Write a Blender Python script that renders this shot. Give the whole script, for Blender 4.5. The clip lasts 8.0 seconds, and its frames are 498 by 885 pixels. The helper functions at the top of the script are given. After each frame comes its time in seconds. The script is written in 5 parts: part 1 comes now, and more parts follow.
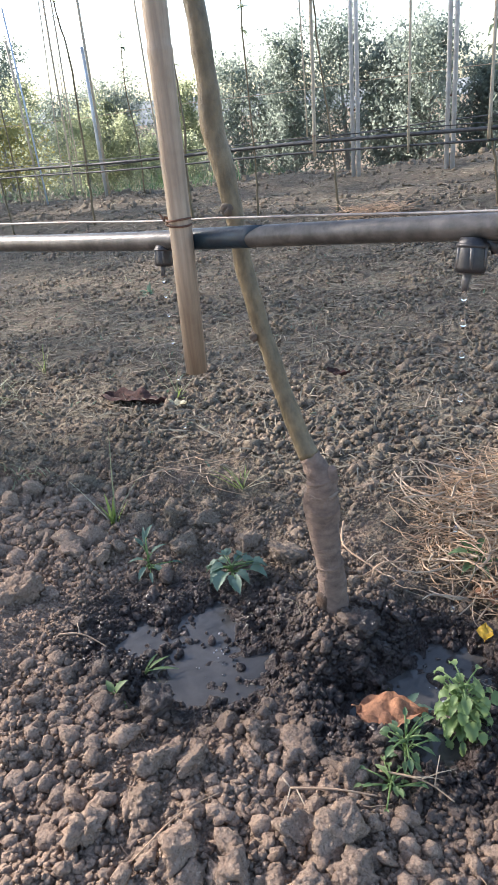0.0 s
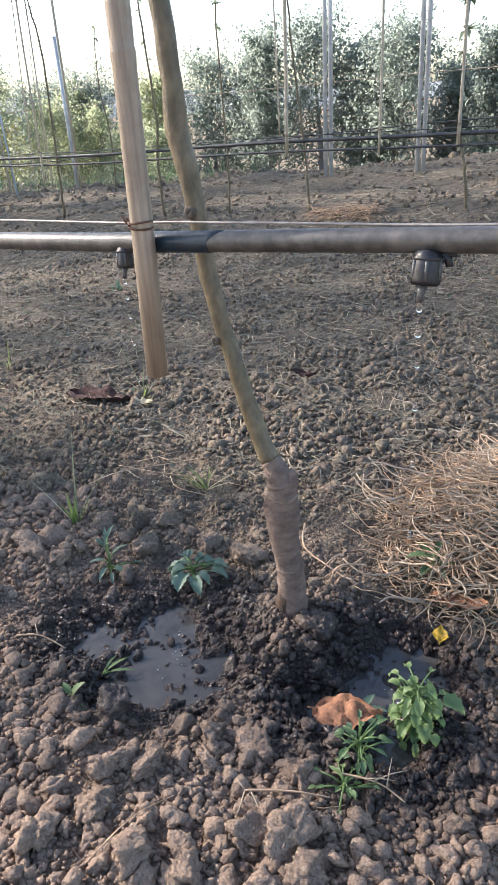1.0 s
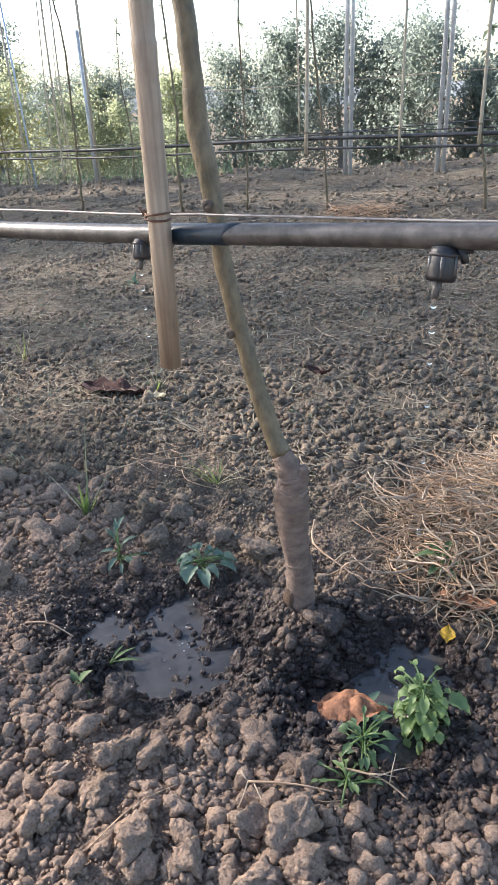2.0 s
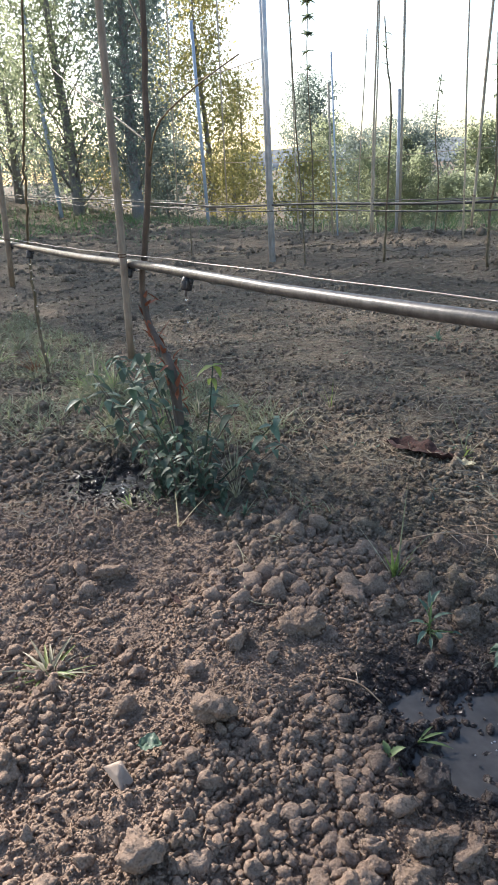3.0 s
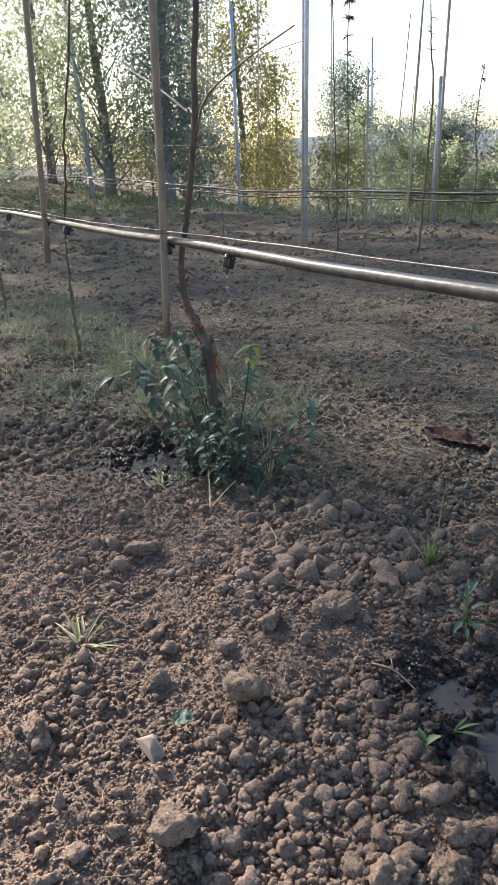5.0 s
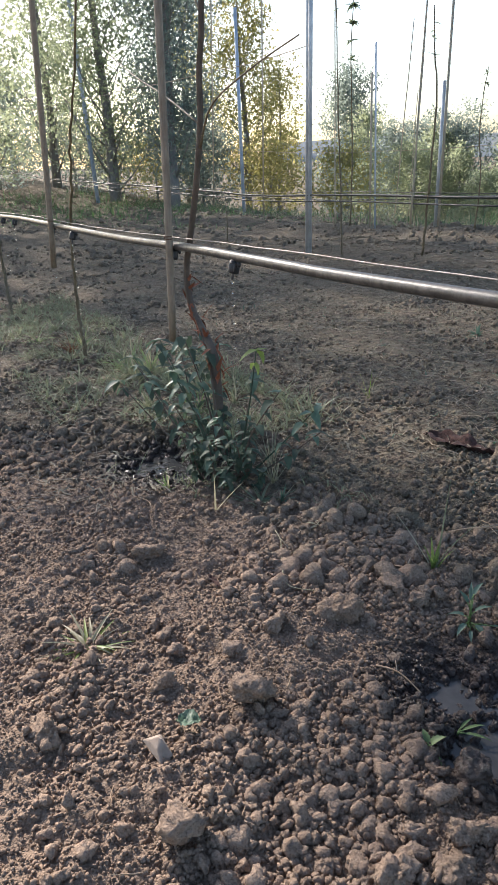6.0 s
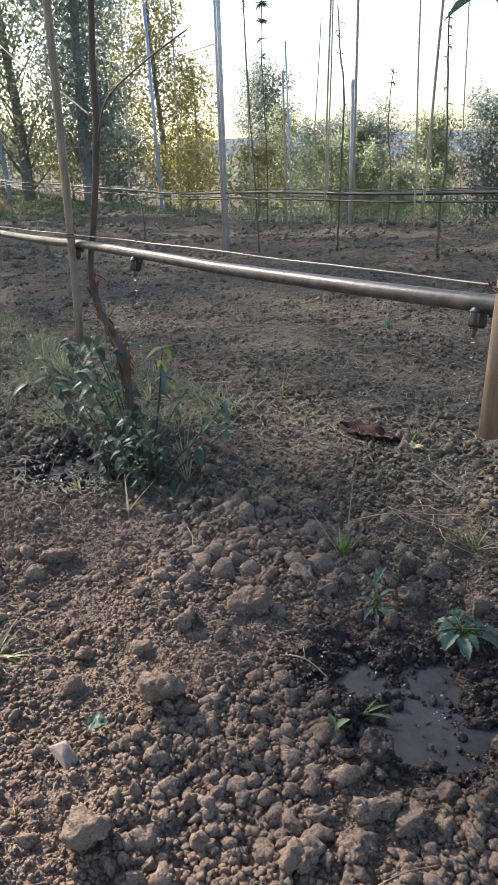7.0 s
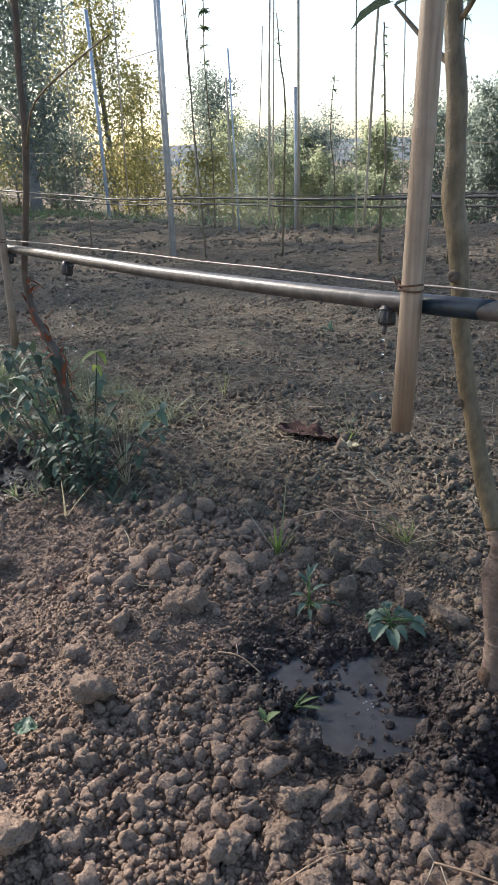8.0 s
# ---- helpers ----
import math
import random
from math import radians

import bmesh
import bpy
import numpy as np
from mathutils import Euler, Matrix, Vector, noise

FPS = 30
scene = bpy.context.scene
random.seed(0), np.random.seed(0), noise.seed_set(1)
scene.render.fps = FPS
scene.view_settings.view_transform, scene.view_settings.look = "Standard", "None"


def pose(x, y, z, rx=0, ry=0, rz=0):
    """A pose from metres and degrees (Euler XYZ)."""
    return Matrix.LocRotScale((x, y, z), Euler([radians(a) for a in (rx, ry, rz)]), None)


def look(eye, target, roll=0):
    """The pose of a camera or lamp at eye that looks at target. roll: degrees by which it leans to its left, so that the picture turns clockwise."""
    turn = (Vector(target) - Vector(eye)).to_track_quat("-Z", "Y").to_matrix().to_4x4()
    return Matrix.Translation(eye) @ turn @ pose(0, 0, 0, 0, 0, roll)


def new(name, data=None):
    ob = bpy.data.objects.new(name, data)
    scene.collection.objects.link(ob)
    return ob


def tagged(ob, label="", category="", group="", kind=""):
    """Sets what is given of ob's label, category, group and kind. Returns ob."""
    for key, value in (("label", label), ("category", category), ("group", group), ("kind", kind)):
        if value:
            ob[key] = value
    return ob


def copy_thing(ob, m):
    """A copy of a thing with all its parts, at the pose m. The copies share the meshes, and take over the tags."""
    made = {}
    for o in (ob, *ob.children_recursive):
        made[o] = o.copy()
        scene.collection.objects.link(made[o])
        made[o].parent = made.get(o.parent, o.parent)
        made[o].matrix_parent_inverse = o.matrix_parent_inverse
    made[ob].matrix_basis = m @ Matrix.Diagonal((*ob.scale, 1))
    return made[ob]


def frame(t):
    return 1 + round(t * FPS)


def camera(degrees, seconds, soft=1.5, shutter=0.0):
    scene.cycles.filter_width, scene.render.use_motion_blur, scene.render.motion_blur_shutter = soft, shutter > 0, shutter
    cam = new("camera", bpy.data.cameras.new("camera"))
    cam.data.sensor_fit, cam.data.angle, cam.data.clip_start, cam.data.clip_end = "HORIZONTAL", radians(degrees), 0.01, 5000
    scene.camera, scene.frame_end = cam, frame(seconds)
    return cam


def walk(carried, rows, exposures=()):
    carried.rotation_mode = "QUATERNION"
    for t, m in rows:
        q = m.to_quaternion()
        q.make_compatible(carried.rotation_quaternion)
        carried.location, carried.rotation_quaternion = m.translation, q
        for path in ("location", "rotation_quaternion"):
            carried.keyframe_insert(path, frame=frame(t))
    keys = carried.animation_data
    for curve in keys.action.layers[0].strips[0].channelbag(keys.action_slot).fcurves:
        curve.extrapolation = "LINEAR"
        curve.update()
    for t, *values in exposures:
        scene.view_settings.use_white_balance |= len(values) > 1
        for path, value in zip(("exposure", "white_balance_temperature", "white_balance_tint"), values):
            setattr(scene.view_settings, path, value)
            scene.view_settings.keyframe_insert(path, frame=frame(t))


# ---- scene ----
cam = camera(39.1, 8.0)
PATH = [
    (0, (0.154, 0.138, 0.622), (-0.011, 1.936, -0.239), -6.1),
    (0.5, (0.169, 0.134, 0.627), (0.06, 1.93, -0.246), -5.0),
    (1, (0.165, 0.139, 0.629), (0.085, 1.936, -0.247), -4.1),
    (1.2, (0.166, 0.144, 0.628), (0.117, 1.936, -0.258), -3.6),
    (2.3, (0.166, 0.131, 0.626), (-0.056, 1.918, -0.245), -2.6),
    (2.5, (0.131, 0.128, 0.644), (-0.272, 1.905, -0.18), -3.9),
    (3, (0.051, 0.113, 0.675), (-0.756, 1.789, -0.059), -3.5),
    (3.5, (0.024, 0.113, 0.653), (-0.878, 1.726, -0.112), -2.5),
    (4, (0.033, 0.118, 0.65), (-0.765, 1.777, -0.131), -2.7),
    (4.5, (0.036, 0.109, 0.655), (-0.768, 1.77, -0.117), -1.9),
    (5, (0.021, 0.107, 0.658), (-0.836, 1.745, -0.104), -1.9),
    (5.2, (0.014, 0.104, 0.659), (-0.866, 1.734, -0.096), -2.0),
    (6.5, (0.04, 0.096, 0.665), (-0.793, 1.751, -0.088), -2.3),
    (7, (0.062, 0.112, 0.658), (-0.625, 1.828, -0.106), -2.1),
    (7.5, (0.086, 0.121, 0.649), (-0.528, 1.864, -0.117), -2.7),
    (8, (0.103, 0.111, 0.654), (-0.466, 1.874, -0.1), -2.0),
]

# ---------------------------------------------------------------- light
EXPOSURE = 1.68
walk(cam, [(t, look(eye, target, roll)) for t, eye, target, roll in PATH], [(0, EXPOSURE + 0.17, 6350, 11.5), (2.4, EXPOSURE + 0.15, 6350, 11.5), (3.2, EXPOSURE - 0.48, 6250, 9.0), (8, EXPOSURE - 0.55, 6350, 10)])
SUN_YAW, SUN_UP = 63.0, 29.0  # degrees left of +y, and above the horizon
world = bpy.data.worlds.new("world")
scene.world = world
world.use_nodes = True
wn = world.node_tree
sky = wn.nodes.new("ShaderNodeTexSky")
sky.sky_type = "NISHITA"
sky.sun_disc = False
sky.sun_elevation = radians(SUN_UP)
sky.sun_rotation = radians(-SUN_YAW)
sky.air_density, sky.dust_density, sky.ozone_density = 1.0, 1.7, 1.0
wn.links.new(sky.outputs["Color"], wn.nodes["Background"].inputs["Color"])
wn.nodes["Background"].inputs["Strength"].default_value = 0.115
sun_dir = Vector((-math.sin(radians(SUN_YAW)) * math.cos(radians(SUN_UP)), math.cos(radians(SUN_YAW)) * math.cos(radians(SUN_UP)), math.sin(radians(SUN_UP))))
lamp = bpy.data.lights.new("sun", "SUN")
lamp.energy, lamp.angle, lamp.color = 5.0, radians(0.6), (1.0, 0.895, 0.80)
sun = new("sun", lamp)
sun.matrix_world = look(sun_dir * 50, (0, 0, 0))

# ---------------------------------------------------------------- the plan: u runs along the tree row, v across it
ROW_YAW = radians(-35.6)
AX, AY = math.cos(ROW_YAW), math.sin(ROW_YAW)
OX, OY = 0.08, 0.83
SLOPE = 0.0385


def plan(u, v):
    return OX + AX * u - AY * v, OY + AY * u + AX * v


def soft_plus(s, k=0.25):
    return k * np.log1p(np.exp(np.clip(s / k, -60, 60)))


def terrain(u, v):
    """Height of the smooth field."""
    u, v = np.asarray(u, float), np.asarray(v, float)
    s = u + 0.4 + 0.47 * v
    down, rise = -soft_plus(-s), soft_plus(s)
    down = np.where(down < -5, -5 + (down + 5) * 0.55, down)
    g = 0.085 * np.maximum(down, -20) + 0.085 * np.minimum(rise, 2) * np.clip((v - 0.8) / 2, 0, 1)
    g = g - 0.12 * np.clip(v - 6.2, 0, 25)
    x, _ = plan(u, v)
    return g - SLOPE * np.clip(x, -25, 6)


def hashed(i, j, k):
    h = np.sin(i * 127.1 + j * 311.7 + k * 74.7) * 43758.5453
    return h - np.floor(h)


def bumps(x, y, k=0):
    i, j = np.floor(x), np.floor(y)
    fx, fy = x - i, y - j
    fx, fy = fx * fx * (3 - 2 * fx), fy * fy * (3 - 2 * fy)
    a, b = hashed(i, j, k), hashed(i + 1, j, k)
    c, d = hashed(i, j + 1, k), hashed(i + 1, j + 1, k)
    return (a + (b - a) * fx) * (1 - fy) + (c + (d - c) * fx) * fy - 0.5


def crumbled(u, v, scale, k):
    """Heights of a bed of rounded lumps, one to a cell; 0 to 1."""
    x, y = u * scale, v * scale
    i, j = np.floor(x), np.floor(y)
    best = np.zeros_like(x)
    for a in (-1, 0, 1):
        for b in (-1, 0, 1):
            ci, cj = i + a, j + b
            px, py = ci + hashed(ci, cj, k), cj + hashed(ci, cj, k + 1)
            size = 0.45 + 0.5 * hashed(ci, cj, k + 2)
            dx, dy = (x - px) / size, (y - py) / size * (0.75 + 0.5 * hashed(ci, cj, k + 3))
            tilt = 1 + 0.5 * (dx * (hashed(ci, cj, k + 4) - 0.5) + dy * (hashed(ci, cj, k + 5) - 0.5))
            best = np.maximum(best, np.sqrt(np.maximum(0, 1 - dx * dx - dy * dy)) * size * tilt)
    return best


# puddles under the drippers: u, v, half sizes
PUDDLES = [
    [(-0.075, -0.02, 0.085, 0.095), (-0.105, 0.030, 0.060, 0.050), (-0.165, -0.05, 0.055, 0.040)],
    [(0.185, 0.088, 0.060, 0.072), (0.145, 0.010, 0.036, 0.036), (0.240, 0.010, 0.036, 0.040)],
    [(-1.16, -0.11, 0.110, 0.070), (-1.06, -0.08, 0.07, 0.06)],
]
WATER = -0.0225


def hollow(u, v):
    """1 in the middle of a puddle, 0 past its shore."""
    u, v = np.asarray(u, float), np.asarray(v, float)
    wob = 0.55 * bumps(u * 22, v * 22, 5) + 0.50 * bumps(u * 55, v * 55, 6)
    most = np.zeros_like(u)
    for blobs in PUDDLES:
        for cu, cv, ru, rv in blobs:
            d = np.sqrt(((u - cu) / ru) ** 2 + ((v - cv) / rv) ** 2) + wob
            most = np.maximum(most, np.clip((1.45 - d) / 0.8, 0, 1))
    return most


def relief(u, v):
    calm = np.where(v > 0.25, np.clip(1 - (v - 0.25) * 0.9, 0.45, 1), 1)
    r = 0.022 * bumps(u * 5, v * 5, 1) + 0.016 * bumps(u * 14, v * 14, 2) * calm + 0.009 * bumps(u * 38, v * 38, 3) * calm
    loose = np.clip(1.25 + 2.2 * bumps(u * 3.5, v * 3.5, 31), 0.75, 1.3) * np.clip(1.6 - v * 0.8, 0.4, 1)
    r = r + loose * (0.0060 * crumbled(u, v, 42, 40) + 0.0048 * crumbled(u, v, 95, 50) - 0.0035)
    far = np.clip((np.hypot(u, v) - 2.5) / 3, 0, 1)
    r = r + far * (0.07 * bumps(u * 1.3, v * 1.3, 7) + 0.05 * bumps(u * 3.1, v * 3.1, 8))
    # soil heaped round the trunk, and a loose bank in front of the row
    r = r + 0.022 * np.exp(-(((u - 0.05) / 0.05) ** 2 + ((v - 0.06) / 0.10) ** 2)) + 0.012 * np.exp(-(((v + 0.22) / 0.10) ** 2)) * (np.abs(u) < 0.6)
    r = r + 0.05 * np.exp(-(((v - 3.25) / 0.35) ** 2)) + 0.06 * np.exp(-(((v - 5.0) / 0.5) ** 2))
    h = hollow(u, v)
    r = np.where(h > 0.01, np.maximum(r, -0.005), r)
    return r * (1 - 0.75 * h) - 0.034 * h + h * (0.026 * bumps(u * 30, v * 30, 60) + 0.018 * crumbled(u, v, 60, 61) - 0.008)


def soil_at(u, v):
    return terrain(u, v) + relief(np.asarray(u, float), np.asarray(v, float))


def at(u, v, h=0.0):
    """A place h above the soil."""
    return Vector((*plan(u, v), float(soil_at(u, v)) + h))


def over(u, v, h):
    """A place h above the tilted plane of the row."""
    x, y = plan(u, v)
    return Vector((x, y, h - SLOPE * x))


# ---------------------------------------------------------------- materials
def material(name, rough=0.8, color=None, metal=0.0):
    m = bpy.data.materials.new(name)
    m.use_nodes = True
    b = m.node_tree.nodes["Principled BSDF"]
    b.inputs["Roughness"].default_value = rough
    b.inputs["Metallic"].default_value = metal
    if color:
        b.inputs["Base Color"].default_value = (*color, 1)
    return m, m.node_tree, b


def noise_tex(nt, scale, detail=4.0, vector=None, rough=0.6):
    n = nt.nodes.new("ShaderNodeTexNoise")
    n.inputs["Scale"].default_value, n.inputs["Detail"].default_value, n.inputs["Roughness"].default_value = scale, detail, rough
    if vector is not None:
        nt.links.new(vector, n.inputs["Vector"])
    return n.outputs["Fac"]


def calc(nt, op, a, b=None, c=None):
    n = nt.nodes.new("ShaderNodeMath")
    n.operation = op
    for k, value in enumerate((a, b, c)):
        if value is None:
            continue
        if isinstance(value, (int, float)):
            n.inputs[k].default_value = value
        else:
            nt.links.new(value, n.inputs[k])
    return n.outputs[0]


def spread(nt, fac, lo, hi, a=0.0, b=1.0):
    n = nt.nodes.new("ShaderNodeMapRange")
    n.inputs["From Min"].default_value, n.inputs["From Max"].default_value = lo, hi
    n.inputs["To Min"].default_value, n.inputs["To Max"].default_value = a, b
    nt.links.new(fac, n.inputs["Value"])
    return n.outputs["Result"]


def blend(nt, fac, a, b, mode="MIX"):
    n = nt.nodes.new("ShaderNodeMix")
    n.data_type, n.blend_type = "RGBA", mode
    for key, value in (("Factor", fac), ("A", a), ("B", b)):
        socket = [s for s in n.inputs if s.name == key and s.enabled][0]
        if isinstance(value, tuple):
            socket.default_value = (*value, 1)
        elif isinstance(value, (int, float)):
            socket.default_value = value
        else:
            nt.links.new(value, socket)
    return [s for s in n.outputs if s.enabled][0]


def bump(nt, b, height, strength=0.5, distance=0.01):
    n = nt.nodes.new("ShaderNodeBump")
    n.inputs["Strength"].default_value, n.inputs["Distance"].default_value = strength, distance
    nt.links.new(height, n.inputs["Height"])
    nt.links.new(n.outputs["Normal"], b.inputs["Normal"])


def place_of(nt):
    return nt.nodes.new("ShaderNodeNewGeometry").outputs["Position"]


def soil(name, vary):
    """Dry brown field soil, dark and slick where the drippers soak it."""
    m, nt, b = material(name, 0.95)
    pos = place_of(nt)
    big, mid, fine = noise_tex(nt, 2.2, 3, pos), noise_tex(nt, 14, 4, pos), noise_tex(nt, 160, 5, pos)
    c = blend(nt, spread(nt, big, 0.35, 0.65), (0.230, 0.168, 0.124), (0.287, 0.209, 0.153))
    c = blend(nt, spread(nt, mid, 0.35, 0.7), c, (0.325, 0.236, 0.177))
    c = blend(nt, calc(nt, "MULTIPLY", spread(nt, fine, 0.3, 0.7), 0.40), c, (0.145, 0.110, 0.091))
    sep = nt.nodes.new("ShaderNodeSeparateXYZ")
    nt.links.new(pos, sep.inputs[0])
    px, py = calc(nt, "SUBTRACT", sep.outputs["X"], OX), calc(nt, "SUBTRACT", sep.outputs["Y"], OY)
    along = calc(nt, "ADD", calc(nt, "MULTIPLY", px, AX), calc(nt, "MULTIPLY", py, AY))
    across = calc(nt, "ADD", calc(nt, "MULTIPLY", px, -AY), calc(nt, "MULTIPLY", py, AX))
    edge = calc(nt, "MULTIPLY", calc(nt, "MAXIMUM", calc(nt, "SUBTRACT", -0.4, along), 0.0), 0.5)
    crust = calc(nt, "ADD", calc(nt, "ADD", across, edge), calc(nt, "MULTIPLY", calc(nt, "SUBTRACT", noise_tex(nt, 6, 4, pos), 0.5), 0.9))
    crust = calc(nt, "MULTIPLY", spread(nt, crust, 0.0, 0.35), spread(nt, mid, 0.2, 0.75, 0.9, 0.45))
    c = blend(nt, crust, c, blend(nt, spread(nt, noise_tex(nt, 26, 6, pos, 0.75), 0.40, 0.60), (0.050, 0.048, 0.036), (0.190, 0.180, 0.130)))
    if vary:
        rnd = calc(nt, "FRACT", calc(nt, "ADD", nt.nodes.new("ShaderNodeNewGeometry").outputs["Random Per Island"], nt.nodes.new("ShaderNodeObjectInfo").outputs["Random"]))
        c = blend(nt, calc(nt, "MULTIPLY", calc(nt, "MULTIPLY", rnd, 0.5), calc(nt, "SUBTRACT", 1.0, calc(nt, "MULTIPLY", crust, 0.7))), c, (0.385, 0.284, 0.214))
    # grains: dark specks and pale grit of a few millimetres
    speck = spread(nt, noise_tex(nt, 330, 4, pos, 0.75), 0.36, 0.50, 0.62, 0.0)
    c = blend(nt, speck, c, (0.062, 0.047, 0.038))
    grit_pale = spread(nt, noise_tex(nt, 210, 3, pos, 0.7), 0.56, 0.66, 0.0, 0.55)
    c = blend(nt, calc(nt, "MULTIPLY", grit_pale, calc(nt, "SUBTRACT", 1.0, calc(nt, "MULTIPLY", crust, 0.6))), c, (0.46, 0.365, 0.285))
    dist = None
    for blobs in PUDDLES:
        for cu, cv, ru, rv in blobs:
            n = nt.nodes.new("ShaderNodeVectorMath")
            n.operation = "DISTANCE"
            nt.links.new(pos, n.inputs[0])
            n.inputs[1].default_value = (*plan(cu, cv), float(terrain(cu, cv)))
            d = calc(nt, "SUBTRACT", n.outputs["Value"], 0.5 * (ru + rv))
            dist = d if dist is None else calc(nt, "MINIMUM", dist, d)
    dist = calc(nt, "ADD", dist, calc(nt, "MULTIPLY", calc(nt, "SUBTRACT", noise_tex(nt, 22, 3, pos), 0.5), 0.11))
    wet = spread(nt, dist, 0.030, 0.098, 1.0, 0.0)
    c = blend(nt, wet, c, blend(nt, mid, (0.022, 0.017, 0.016), (0.074, 0.053, 0.045)))
    nt.links.new(c, b.inputs["Base Color"])
    nt.links.new(spread(nt, wet, 0.2, 1.0, 0.95, 0.28), b.inputs["Roughness"])
    nt.links.new(spread(nt, wet, 0.2, 1.0, 0.08, 0.4), b.inputs["Specular IOR Level"])
    h = calc(nt, "ADD", calc(nt, "MULTIPLY", noise_tex(nt, 120, 8, pos, 0.78), 1.3), calc(nt, "MULTIPLY", noise_tex(nt, 520, 4, pos, 0.7), 0.5))
    vor = nt.nodes.new("ShaderNodeTexVoronoi")
    vor.feature, vor.inputs["Scale"].default_value = "SMOOTH_F1", 130
    nt.links.new(pos, vor.inputs["Vector"])
    grit = nt.nodes.new("ShaderNodeTexVoronoi")
    grit.inputs["Scale"].default_value = 300
    nt.links.new(pos, grit.inputs["Vector"])
    h = calc(nt, "SUBTRACT", calc(nt, "MULTIPLY", h, 0.7), calc(nt, "ADD", calc(nt, "MULTIPLY", vor.outputs["Distance"], 1.0 if vary else 2.0), calc(nt, "MULTIPLY", grit.outputs["Distance"], 0.35 if vary else 0.9)))
    if not vary:
        lumps = nt.nodes.new("ShaderNodeTexVoronoi")
        lumps.feature, lumps.inputs["Scale"].default_value = "SMOOTH_F1", 48
        nt.links.new(pos, lumps.inputs["Vector"])
        h = calc(nt, "SUBTRACT", h, calc(nt, "MULTIPLY", lumps.outputs["Distance"], 2.6))
        h = calc(nt, "ADD", h, calc(nt, "MULTIPLY", calc(nt, "MULTIPLY", noise_tex(nt, 24, 5, pos, 0.65), crust), 6.0))
    bump(nt, b, h, 0.85, 0.0042 if vary else 0.0050)
    return m


def wooden(name, dark, light, rough=0.7, stretch=(1, 1, 0.06), scale=160, spots=None, depth=0.002):
    """Bark or cane: streaks along z."""
    m, nt, b = material(name, rough)
    mp = nt.nodes.new("ShaderNodeMapping")
    mp.inputs["Scale"].default_value = stretch
    nt.links.new(place_of(nt), mp.inputs["Vector"])
    streak = noise_tex(nt, scale, 4, mp.outputs["Vector"])
    blot = noise_tex(nt, 26, 4, place_of(nt))
    c = blend(nt, spread(nt, streak, 0.3, 0.7), dark, light)
    c = blend(nt, calc(nt, "MULTIPLY", spread(nt, blot, 0.45, 0.75), 0.6), c, spots or dark)
    nt.links.new(c, b.inputs["Base Color"])
    bump(nt, b, calc(nt, "ADD", streak, noise_tex(nt, 300, 3, place_of(nt))), 0.5, depth)
    return m


def leafy(name, a, b_color, glow=0.45, rough=0.5):
    """Leaves that let light through."""
    m, nt, b = material(name, rough)
    rnd = nt.nodes.new("ShaderNodeNewGeometry").outputs["Random Per Island"]
    rnd = calc(nt, "FRACT", calc(nt, "ADD", rnd, nt.nodes.new("ShaderNodeObjectInfo").outputs["Random"]))
    c = blend(nt, rnd, a, b_color)
    c = blend(nt, calc(nt, "MULTIPLY", noise_tex(nt, 90, 3, place_of(nt)), 0.35), c, tuple(0.6 * q for q in a))
    nt.links.new(c, b.inputs["Base Color"])
    tr = nt.nodes.new("ShaderNodeBsdfTranslucent")
    nt.links.new(blend(nt, 0.5, c, tuple(min(1, 1.6 * q) for q in b_color)), tr.inputs["Color"])
    mx = nt.nodes.new("ShaderNodeMixShader")
    mx.inputs[0].default_value = glow
    nt.links.new(b.outputs[0], mx.inputs[1])
    nt.links.new(tr.outputs[0], mx.inputs[2])
    nt.links.new(mx.outputs[0], nt.nodes["Material Output"].inputs["Surface"])
    return m


def worn(name, a, b_color, rough=0.5, metal=0.0, scale=30, lo=0.4, hi=0.65, depth=0.0006):
    m, nt, b = material(name, rough, None, metal)
    pos = place_of(nt)
    n = noise_tex(nt, scale, 5, pos)
    nt.links.new(blend(nt, spread(nt, n, lo, hi), a, b_color), b.inputs["Base Color"])
    nt.links.new(spread(nt, noise_tex(nt, scale * 3, 4, pos), 0.3, 0.7, rough - 0.12, rough + 0.15), b.inputs["Roughness"])
    bump(nt, b, noise_tex(nt, scale * 8, 3, pos), 0.4, depth)
    return m


SOIL, CLOD = soil("field soil", False), soil("soil clods", True)
PIPE = worn("dusty black pipe", (0.040, 0.038, 0.036), (0.105, 0.096, 0.088), 0.40, scale=60)
WIPED = worn("wiped dark blue pipe", (0.006, 0.017, 0.028), (0.012, 0.030, 0.044), 0.4, scale=80)
PLASTIC = worn("black plastic", (0.014, 0.014, 0.016), (0.030, 0.030, 0.032), 0.38, scale=120)
PLASTIC_LIGHT = worn("grey plastic", (0.07, 0.07, 0.07), (0.12, 0.115, 0.11), 0.4, scale=120)
WIRE = worn("galvanised wire", (0.28, 0.255, 0.23), (0.40, 0.37, 0.34), 0.5, 0.6, scale=70)
RUST_WIRE = worn("rusty tie wire", (0.10, 0.05, 0.03), (0.17, 0.09, 0.06), 0.7, 0.3, scale=200)
STEEL = worn("galvanised steel", (0.50, 0.51, 0.52), (0.66, 0.67, 0.68), 0.45, 0.35, scale=12)
BLUE = worn("pale blue painted steel", (0.38, 0.46, 0.58), (0.52, 0.57, 0.63), 0.45, 0.2, scale=10)
DARKPIPE = worn("dark pipe", (0.02, 0.021, 0.024), (0.05, 0.05, 0.05), 0.5, scale=30)
